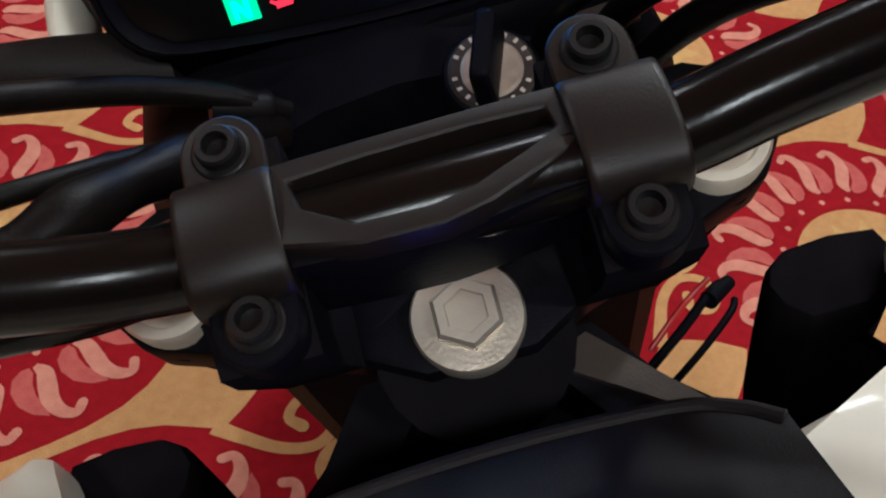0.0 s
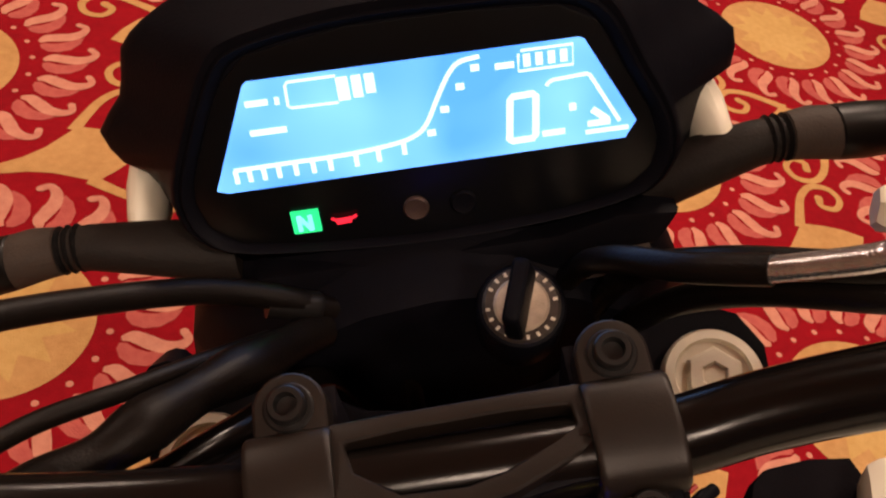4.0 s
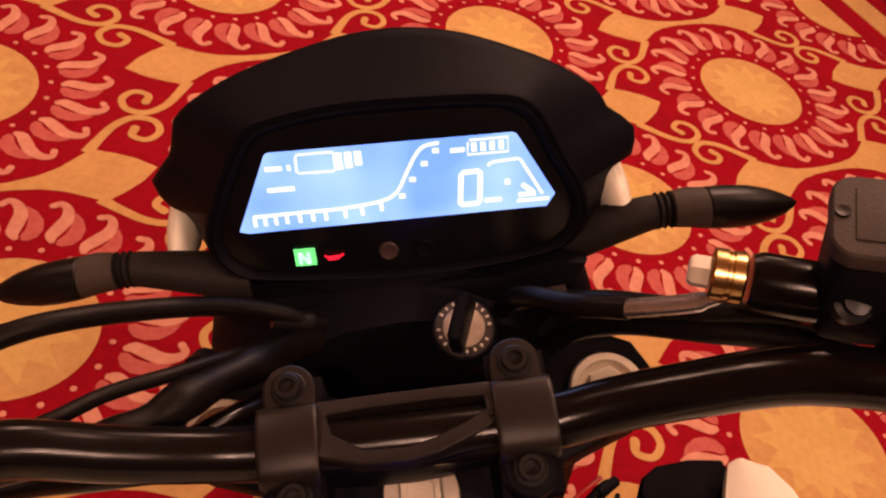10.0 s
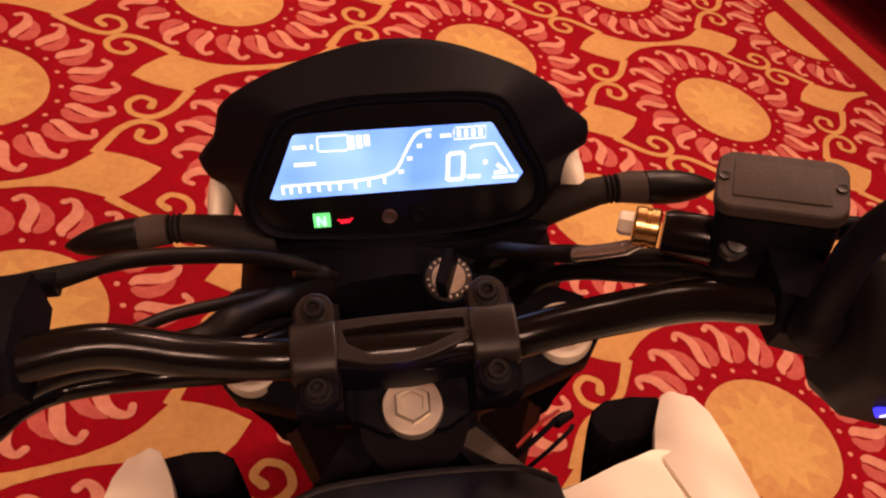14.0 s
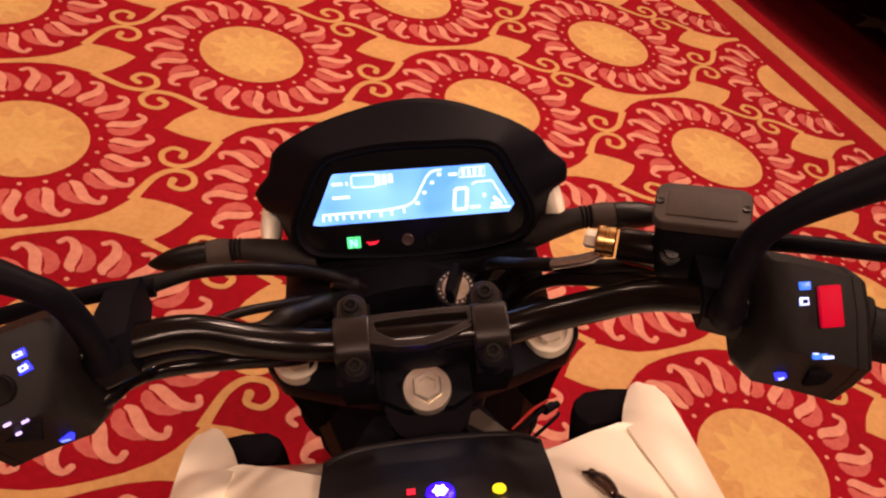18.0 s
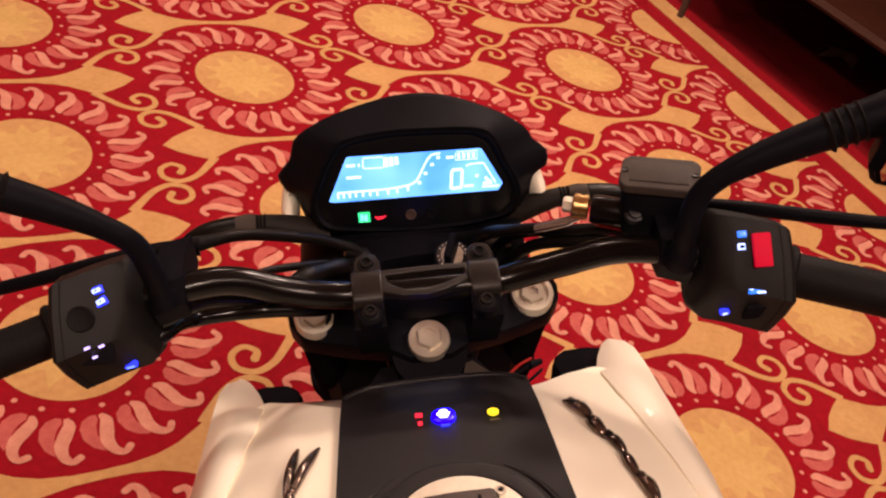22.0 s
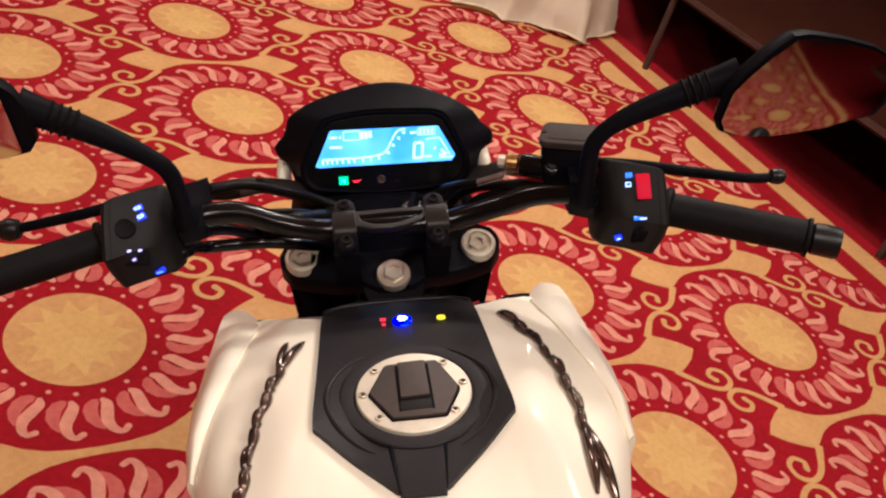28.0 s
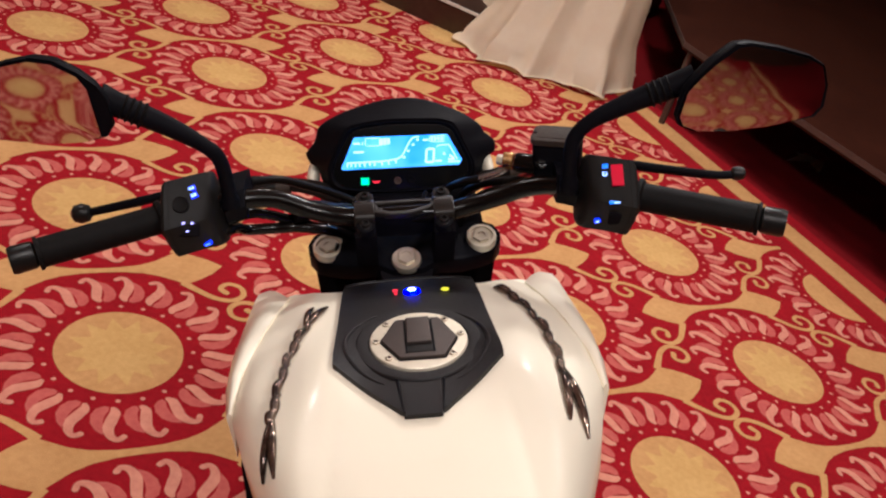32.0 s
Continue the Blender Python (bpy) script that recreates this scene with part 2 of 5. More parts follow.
def box(size, at=(0, 0, 0), rot=(0, 0, 0), b=0.002, segs=2, taper=1.0):
    bm = bmesh.new()
    bmesh.ops.create_cube(bm, size=1)
    for v in bm.verts:
        k = taper if v.co.z > 0 else 1.0
        v.co = Vector((v.co.x * size[0] * k, v.co.y * size[1] * k, v.co.z * size[2]))
    bevel(bm, b, segs)
    bmesh.ops.transform(bm, matrix=pose(*at, *rot), verts=bm.verts[:])
    return bm


def axis_matrix(at, way):
    return Matrix.Translation(at) @ Vector(way).to_track_quat("Z", "Y").to_matrix().to_4x4()


def lathe(profile, at=(0, 0, 0), way=(0, 0, 1), segs=24, turn=0.0):
    """A turned body: (radius, height) pairs along way, closed at both ends."""
    bm = bmesh.new()
    rings = []
    for r, h in profile:
        rings.append([bm.verts.new((r * math.cos(turn + math.tau * i / segs), r * math.sin(turn + math.tau * i / segs), h)) for i in range(segs)])
    for a, b in zip(rings, rings[1:]):
        for i in range(segs):
            bm.faces.new((a[i], a[(i + 1) % segs], b[(i + 1) % segs], b[i]))
    bm.faces.new(rings[0])
    bm.faces.new(rings[-1])
    bmesh.ops.transform(bm, matrix=axis_matrix(at, way), verts=bm.verts[:])
    return bm


def spline(points, n=8):
    """Catmull-Rom points through the given ones."""
    p = [Vector(q) for q in points]
    p = [2 * p[0] - p[1]] + p + [2 * p[-1] - p[-2]]
    out = []
    for i in range(1, len(p) - 2):
        for k in range(n):
            t = k / n
            a, b, c, d = p[i - 1], p[i], p[i + 1], p[i + 2]
            out.append(0.5 * (2 * b + (c - a) * t + (2 * a - 5 * b + 4 * c - d) * t * t + (3 * b - a - 3 * c + d) * t ** 3))
    return out + [p[-2]]


def tube(points, radius, segs=12, n=8, smoothed=True):
    """A bent tube along points; radius is a number or a function of 0..1."""
    path = spline(points, n) if smoothed else [Vector(q) for q in points]
    bm = bmesh.new()
    up = Vector((0.13, 0.21, 0.97))
    rings = []
    for i, q in enumerate(path):
        d = (path[min(i + 1, len(path) - 1)] - path[max(i - 1, 0)]).normalized()
        up = (up - d * up.dot(d)).normalized()
        side = d.cross(up)
        r = radius(i / (len(path) - 1)) if callable(radius) else radius
        rings.append([bm.verts.new(q + (up * math.cos(math.tau * k / segs) + side * math.sin(math.tau * k / segs)) * r) for k in range(segs)])
    for a, b in zip(rings, rings[1:]):
        for i in range(segs):
            bm.faces.new((a[i], a[(i + 1) % segs], b[(i + 1) % segs], b[i]))
    bm.faces.new(rings[0])
    bm.faces.new(rings[-1])
    return bm


def loft(sections, caps=True):
    bm = bmesh.new()
    rings = [[bm.verts.new(q) for q in s] for s in sections]
    n = len(rings[0])
    for a, b in zip(rings, rings[1:]):
        for i in range(n):
            bm.faces.new((a[i], a[(i + 1) % n], b[(i + 1) % n], b[i]))
    if caps:
        bm.faces.new(rings[0])
        bm.faces.new(rings[-1])
    return bm


def plate(outline, depth, m=None, b=0.001, segs=2):
    """A flat plate of that outline (x, y), from z = 0 down to -depth, with its edges rounded, laid by m."""
    bm = bmesh.new()
    top = [bm.verts.new((x, y, 0)) for x, y in outline]
    low = [bm.verts.new((x, y, -depth)) for x, y in outline]
    bm.faces.new(top)
    bm.faces.new(low[::-1])
    n = len(top)
    for i in range(n):
        bm.faces.new((top[i], low[i], low[(i + 1) % n], top[(i + 1) % n]))
    bmesh.ops.recalc_face_normals(bm, faces=bm.faces[:])
    bevel(bm, b, segs)
    if m is not None:
        bmesh.ops.transform(bm, matrix=m, verts=bm.verts[:])
    return bm


def ring_plate(outer, inner, depth, m=None):
    """A frame between two outlines with as many points each."""
    bm = bmesh.new()
    n = len(outer)
    rows = [[bm.verts.new((x, y, z)) for x, y in o] for o, z in ((outer, -depth), (outer, 0), (inner, 0), (inner, -depth))]
    for a, b in zip(rows, rows[1:] + rows[:1]):
        for i in range(n):
            bm.faces.new((a[i], a[(i + 1) % n], b[(i + 1) % n], b[i]))
    if m is not None:
        bmesh.ops.transform(bm, matrix=m, verts=bm.verts[:])
    return bm


def join(*bms):
    out = bms[0]
    for b in bms[1:]:
        me = bpy.data.meshes.new("join")
        b.to_mesh(me)
        b.free()
        out.from_mesh(me)
        bpy.data.meshes.remove(me)
    return out


def basis(at, x, y):
    """A pose with its x and y axes along the given ways."""
    x = Vector(x).normalized()
    z = x.cross(Vector(y)).normalized()
    y = z.cross(x)
    return Matrix.Translation(at) @ Matrix((x, y, z)).transposed().to_4x4()


def circle(r, n=32, turn=0.0, cx=0.0, cy=0.0, sy=1.0):
    return [(cx + r * math.cos(turn + math.tau * i / n), cy + r * sy * math.sin(turn + math.tau * i / n)) for i in range(n)]


def flip(points):
    return [(-p[0], *p[1:]) for p in points]

# ---------------------------------------------------------------- the room
EC, ER = Vector((-0.325, 0.9457, 0)), Vector((0.9457, 0.325, 0))


def carpet_at(p, q, z=0.0):
    return ER * p + EC * q + Vector((0, 0, z))


def slab(corners, z0, z1):
    bm = bmesh.new()
    low = [bm.verts.new((c[0], c[1], z0)) for c in corners]
    top = [bm.verts.new((c[0], c[1], z1)) for c in corners]
    bm.faces.new(low[::-1])
    bm.faces.new(top)
    for i in range(len(low)):
        bm.faces.new((low[i], low[(i + 1) % len(low)], top[(i + 1) % len(low)], top[i]))
    return bm


def strip(p0, p1, q0, q1, z0, z1):
    return slab([carpet_at(p0, q0), carpet_at(p1, q0), carpet_at(p1, q1), carpet_at(p0, q1)], z0, z1)


P_LOW, P_EDGE, P_HIGH, Q_LOW, Q_HIGH = -4.3, 2.36, 8.4, -4.6, 7.4
floor_ob = part("floor", strip(P_LOW, P_HIGH, Q_LOW, Q_HIGH, -0.12, -0.006), SHADED_RED, smooth=0)
tagged(floor_ob, "plain red carpeted ballroom floor, painted darker for the stage's shade", "floor", kind="structure")
carpet = part("carpet", strip(P_LOW, 2.64, Q_LOW, Q_HIGH, -0.005, 0.0), RED, smooth=0)
tagged(carpet, "red ballroom carpet woven with tan medallions and pink leaves", "carpet", kind="structure")
part("border_stripe", strip(2.458, 2.560, Q_LOW, Q_HIGH, -0.002, 0.003), TAN, carpet, "plain tan woven stripe along the edge", smooth=0)


class Motifs:
    """Collects flat woven shapes; each is laid as a thin raised polygon."""

    def __init__(self, z):
        self.z, self.shapes = z, []

    def add(self, pts, lift=0.0):
        self.shapes.append(np.array([(*q, lift) for q in pts], dtype=float))

    def band(self, pts, widths):
        p = np.array([tuple(q)[:2] for q in spline([(x, y, 0) for x, y in pts], 5)])
        d = np.gradient(p, axis=0)
        d /= np.linalg.norm(d, axis=1)[:, None] + 1e-9
        nrm = np.stack([-d[:, 1], d[:, 0]], 1)
        w = np.interp(np.linspace(0, 1, len(p)), np.linspace(0, 1, len(widths)), widths)[:, None] / 2
        a, b = p + nrm * w, p - nrm * w
        for i in range(len(p) - 1):
            self.add([a[i], a[i + 1], b[i + 1], b[i]], 0.0005 + 0.00001 * i)
        self.add(p[-1] + np.array(circle(float(w[-1, 0]) * 1.02, 8)), 0.0012)

    def piece(self, name, mat):
        """One unit as a mesh of its own, laid along the carpet's axes."""
        verts, faces, base = [], [], 0
        for s in self.shapes:
            xyz = np.outer(s[:, 0], ER) + np.outer(s[:, 1], EC)
            xyz[:, 2] = self.z + s[:, 2]
            verts.append(xyz)
            faces.append(list(range(base, base + len(s))))
            base += len(s)
        me = bpy.data.meshes.new(name)
        me.from_pydata(np.concatenate(verts).tolist(), [], faces)
        me.materials.append(mat)
        return me

    def build(self, name, centres, mat, label):
        verts, faces, base = [], [], 0
        for cp, cq in centres:
            for s in self.shapes:
                k = s + (cp, cq, 0.0)
                if k[:, 0].min() > P_EDGE:
                    continue
                k[:, 0] = np.minimum(k[:, 0], P_EDGE)
                xyz = np.outer(k[:, 0], ER) + np.outer(k[:, 1], EC)
                xyz[:, 2] = self.z + k[:, 2]
                verts.append(xyz)
                faces.append(list(range(base, base + len(k))))
                base += len(k)
        me = bpy.data.meshes.new(name)
        me.from_pydata(np.concatenate(verts).tolist(), [], faces)
        me.materials.append(mat)
        me.validate()
        ob = new(name, me)
        ob.parent = carpet
        return tagged(ob, label, kind="stuff")


star, pink, rose, dots = Motifs(0.0016), Motifs(0.0009), Motifs(0.0009), Motifs(0.0009)
disc, buds = Motifs(0.0009), Motifs(0.0009)
disc.add(circle(0.146, 48))
star.add([((0.122 if i % 2 == 0 else 0.080) * math.cos(math.tau * i / 24), (0.122 if i % 2 == 0 else 0.080) * math.sin(math.tau * i / 24)) for i in range(24)])
for i in range(20):
    a = math.tau * (i + 0.5) / 20
    dots.add(circle(0.0058, 8, 0, 0.169 * math.cos(a), 0.169 * math.sin(a)))
ROSE_LEAF = ((-0.015, 0.187), (-0.030, 0.196), (-0.0385, 0.214), (-0.0375, 0.238), (-0.025, 0.260), (-0.007, 0.273), (-0.0055, 0.254), (-0.0115, 0.234), (-0.009, 0.214), (-0.002, 0.199), (-0.004, 0.188))
PINK_TAIL = ((0.004, 0.189), (0.011, 0.206), (0.006, 0.230), (0.002, 0.252), (0.008, 0.274), (0.023, 0.286), (0.036, 0.276))
N_LEAF = 20
for i in range(N_LEAF):
    a = math.tau * (i + 0.25) / N_LEAF
    turn = lambda t, r: (r * math.cos(a) - t * math.sin(a), r * math.sin(a) + t * math.cos(a))
    rose.add([turn(t, r) for t, r in ROSE_LEAF])
    pink.band([turn(t, r) for t, r in PINK_TAIL], (0.009, 0.023, 0.026, 0.024, 0.019, 0.013, 0.014))
HALF = 0.3215
BUD = ((0.0, 0.0095), (0.05, 0.011), (0.10, 0.019), (0.14, 0.034), (0.172, 0.054), (0.205, 0.075), (0.245, 0.056), (0.282, 0.033), (0.316, 0.0))
for sx in (-1, 1):
    up = [(sx * p, HALF + w) for p, w in BUD]
    down = [(sx * p, HALF - w) for p, w in BUD]
    for k in range(len(BUD) - 1):
        buds.add([up[k], up[k + 1], down[k + 1], down[k]])
    for sy in (-1, 1):
        buds.band([(sx * p, HALF + sy * q) for p, q in ((0.195, 0.066), (0.222, 0.098), (0.262, 0.138), (0.306, 0.155), (0.342, 0.136), (0.343, 0.101), (0.314, 0.083), (0.289, 0.100), (0.299, 0.121))], (0.024, 0.020, 0.017, 0.016, 0.016, 0.015, 0.014, 0.015, 0.019))
cells = [(-0.172 + 0.637 * k, 0.858 + 0.643 * m + (0.3215 if k % 2 else 0.0)) for k in range(-7, 5) for m in range(-9, 11)]
cells = [c for c in cells if c[0] > P_LOW + 0.45 and Q_LOW + 0.35 < c[1] < Q_HIGH - 0.85]
inside = [c for c in cells if c[0] < 2.0]
edge = [c for c in cells if c[0] >= 2.0]
disc_me, star_me, bud_me = disc.piece("medallion", TAN), star.piece("woven_star", STAR), buds.piece("bud_scroll", TAN)
for cp, cq in inside:
    med = new("medallion", disc_me)
    med.parent, med.location = carpet, carpet_at(cp, cq)
    tagged(med, "round tan woven medallion")
    s = new("woven_star", star_me)
    s.parent = med
    bud = new("bud_scroll", bud_me)
    bud.parent, bud.location = carpet, carpet_at(cp, cq)
    tagged(bud, "tan woven double bud with scrolls")
disc.build("cut_medallion", edge, TAN, "tan woven medallions cut by the border")
buds.build("cut_bud_scroll", edge, TAN, "tan woven buds cut by the border")
# the leaves round the medallions nearest the motorcycle lie one by one, the rest in one weave
near = [c for c in cells if (carpet_at(*c) - Vector((0.1, 0.35, 0))).length < 1.3]
rest = [c for c in cells if c not in near]
one_leaf, one_tail = Motifs(0.0009), Motifs(0.0009)
one_leaf.add([(r, t) for t, r in ROSE_LEAF])
one_tail.band([(r, t) for t, r in PINK_TAIL], (0.009, 0.023, 0.026, 0.024, 0.019, 0.013, 0.014))
leaf_me, tail_me = one_leaf.piece("woven_leaf", ROSE), one_tail.piece("woven_tail", PINK)
for cp, cq in near:
    for i in range(N_LEAF):
        m = Matrix.Translation(carpet_at(cp, cq)) @ Matrix.Rotation(math.tau * (i + 0.25) / N_LEAF, 4, "Z")
        for piece_name, me in (("woven_leaf", leaf_me), ("woven_tail", tail_me)):
            ob = new(piece_name, me)
            ob.parent, ob.matrix_local = carpet, m
pink.build("joined_tails", rest, PINK, "light pink woven curled tails")
rose.build("joined_leaves", rest, ROSE, "rose woven half leaves")
dots.build("woven_dot", cells, PINK, "light pink woven dots")

# walls and ceiling close the ballroom
for name, c in (("wall_north", (P_LOW, P_HIGH, Q_HIGH - 0.2, Q_HIGH)), ("wall_south", (P_LOW, P_HIGH, Q_LOW, Q_LOW + 0.2)), ("wall_west", (P_LOW, P_LOW + 0.2, Q_LOW + 0.2, Q_HIGH - 0.2)), ("wall_east", (P_HIGH - 0.2, P_HIGH, Q_LOW + 0.2, Q_HIGH - 0.2))):
    dark = name in ("wall_south", "wall_east")
    tagged(part(name, strip(*c, -0.005, 3.0), WOOD if dark else WALL, smooth=0), "dark brown wood-clad ballroom wall" if dark else "warm beige papered ballroom wall", "wall", kind="structure")
tagged(part("ceiling", strip(P_LOW, P_HIGH, Q_LOW, Q_HIGH, 3.0, 3.15), CEIL, smooth=0), "plain cream ballroom ceiling", "ceiling", kind="structure")


def downlight(x, y):
    ob = empty("unseen_ceiling_light", "round white recessed ceiling downlight, lit warm, added out of view", "ceiling light", pose(x, y, 2.95), "downlights in the ceiling")
    outer, inner = circle(0.23, 32), circle(0.19, 32)
    part("trim_ring", ring_plate(outer, inner, 0.05, pose(0, 0, 0.05)), SKIRT, ob)
    part("diffuser", plate(circle(0.188, 32), 0.006, pose(0, 0, 0.046), b=0.001), LAMPGLOW, ob)
    return ob


for lx, ly, w in LAMPS_AT:
    downlight(lx, ly)

# portable stage with open metal legs
STAGE_A, STAGE_B = Vector((1.63, 2.95, 0)), Vector((2.42, 0.95, 0))
along = (STAGE_B - STAGE_A).normalized()
away = Vector((-along.y, along.x, 0))
stage = empty("stage", "low portable stage with dark brown deck and metal legs", "stage")
a, b = STAGE_A, STAGE_A + along * 4.4
far = 5.2
back = a + Vector((0.42, 2.05, 0))
part("deck", slab([a, b, b + away * far, back + away * far, back], 0.372, 0.405), DECK, stage, "dark brown carpeted deck")
part("front_trim", slab([a - away * 0.006, b - away * 0.006, b, a], 0.384, 0.408), STAGEMETAL, stage, "dull metal edge strip")
part("side_trim", slab([a - away * 0.006, a, back, back - away * 0.006], 0.384, 0.408), STAGEMETAL, stage, "dull metal edge strip")
for d in (0.03, 1.45, 2.9):
    for w in (0.03, 1.6, 3.2):
        c = a + along * d + away * w
        part("leg", tube([(c.x, c.y, -0.004), (c.x, c.y, 0.372)], 0.016, 10, 1, False), STAGEMETAL, stage)
foil = bmesh.new()
pts = [foil.verts.new((0.13 * r * math.cos(k * math.tau / 9), 0.13 * r * math.sin(k * math.tau / 9), 0.004 + 0.02 * (k % 2))) for k, r in enumerate((1, 0.4, 0.9, 0.5, 1.1, 0.4, 0.8, 0.5, 0.6))]
mid = foil.verts.new((0, 0, 0.03))
for k in range(9):
    foil.faces.new((pts[k], pts[(k + 1) % 9], mid))
bmesh.ops.solidify(foil, geom=foil.faces[:], thickness=0.002)
ob = part("crumpled_foil", foil, PAPER)
ob.matrix_world = pose(2.45, 2.83, -0.006, 0, 0, 30)
tagged(ob, "crumpled grey foil scrap lying on the dark floor", "scrap")

# plinth behind, with a white edge
pl = empty("plinth", "long dark wooden plinth with a white edge strip", "plinth")
pb = Vector((1.05, 3.29, 0))
pw = Vector((0.81, -0.586, 0))
pa = pb - pw * 3.4
pn = Vector((-pw.y, pw.x, 0))
part("body", slab([pa, pb, pb + pn * 2.2, pa + pn * 2.2], 0.0, 0.15), WOOD, pl)
part("edge_strip", slab([pa - pn * 0.008, pb - pn * 0.008, pb, pa], 0.138, 0.152), SKIRT, pl, "white edge strip")


def tablecloth():
    """A table's cloth that falls in long folds, flaring and spreading on the carpet."""
    bm = bmesh.new()
    n, rows = 220, 30
    u, v = Vector((0.978, -0.208, 0)), Vector((0.208, 0.978, 0))
    rings = []
    for j in range(rows):
        s = j / (rows - 1)
        mid = Vector((1.36 - 0.18 * s, 3.66 - 0.10 * s, 0))
        ring = []
        for i in range(n):
            a = math.tau * i / n
            wave = math.sin(a * 9 + 1.1 * math.sin(a * 2 + 0.6) + 0.5 * s)
            ridge = 1 - abs(math.sin(a * 5.5 + 0.7 * math.sin(a * 3 + 0.4) - 0.35 * s))
            fold = 0.6 * wave + 1.7 * ridge ** 1.6 - 0.6 + 0.22 * math.sin(a * 17 + 0.9 * math.sin(a * 5) - 0.8 * s)
            c, d = math.cos(a), math.sin(a)
            square = (abs(c) ** 4 + abs(d) ** 4) ** -0.25
            spread = max(0.0, s - 0.72) / 0.28
            r = square * (0.265 + 0.135 * s + 0.045 * spread) + fold * (0.022 * s ** 0.8 + 0.020 * spread ** 1.5)
            z = 0.75 * (1 - s ** 1.04) + 0.006
            if s > 0.90:
                z = max(z * (1 - spread), 0.008) + 0.016 * spread * (1 + wave) * 0.8
            q = mid + u * r * c * 1.02 + v * r * d
            ring.append(bm.verts.new((q.x, q.y, z)))
        rings.append(ring)
    for p, q in zip(rings, rings[1:]):
        for i in range(n):
            bm.faces.new((p[i], p[(i + 1) % n], q[(i + 1) % n], q[i]))
    bm.faces.new(rings[0])
    bmesh.ops.solidify(bm, geom=bm.faces[:], thickness=0.003)
    return bm


cloth_ob = part("tablecloth", tablecloth(), CLOTH, smooth=60)
tagged(cloth_ob, "long cream satin tablecloth falling in folds onto carpet", "tablecloth")
table = empty("banquet_table", "square banquet table hidden under a cream cloth", "table", pose(1.36, 3.66, 0))
part("tabletop", box((0.46, 0.46, 0.026), (0, 0, 0.735), (0, 0, -12), 0.004), WOOD, table)
for k in range(4):
    c = Vector((0.20, 0, 0))
    c.rotate(Euler((0, 0, math.tau * k / 4 + 0.6)))
    part("leg", tube([(c.x, c.y, 0.0), (c.x * 0.8, c.y * 0.8, 0.722)], 0.018, 10, 1, False), STAGEMETAL, table)

# ---------------------------------------------------------------- the motorcycle, leaning on its side stand
LEAN_LEFT = 16.05
bike = empty("motorcycle", "white and black naked motorcycle leaning on its side stand", "motorcycle", pose(0.2508, 0, 0, 0, -LEAN_LEFT, 0))

# handlebar with its clamps, turned slightly to the right with the fork
STEER[0] = pose(0, 0, 0, 0, 0, -2.0)
BAR = [(0, -0.0145, 0.9900), (0.055, -0.0135, 0.9915), (0.085, -0.0120, 0.9980), (0.115, -0.0150, 1.0090), (0.150, -0.0235, 1.0255), (0.185, -0.0380, 1.0350), (0.230, -0.058, 1.038), (0.300, -0.092, 1.037), (0.388, -0.134, 1.036)]
# the left half of the bar bends a little lower beside its clamp
BAR_LEFT = [(0, -0.0145, 0.9900), (0.055, -0.0145, 0.9900), (0.085, -0.0150, 0.9945), (0.115, -0.0180, 1.0065)] + BAR[4:]
bar_path = flip(BAR_LEFT)[:0:-1] + BAR
handlebar = part("handlebar", tube(bar_path, 0.0114, 24, 10), TUBE, bike, "gloss black bent tubular handlebar")
TILT_Y, TILT_N = Vector((0, 0.9636, 0.2672)), Vector((0, -0.2672, 0.9636))
STEER[0] = None
CLAMP = basis((0.0005, -0.0125, 0.9929), (1, 0, 0), TILT_Y)
ARCH = ((-0.0175, -0.004), (-0.0182, 0.001), (-0.0175, 0.0055), (-0.0152, 0.0092), (-0.0115, 0.0112), (-0.006, 0.0122), (0.000, 0.0124), (0.006, 0.0120), (0.0105, 0.0110), (0.0135, 0.0096), (0.0150, 0.0070), (0.0150, -0.004))
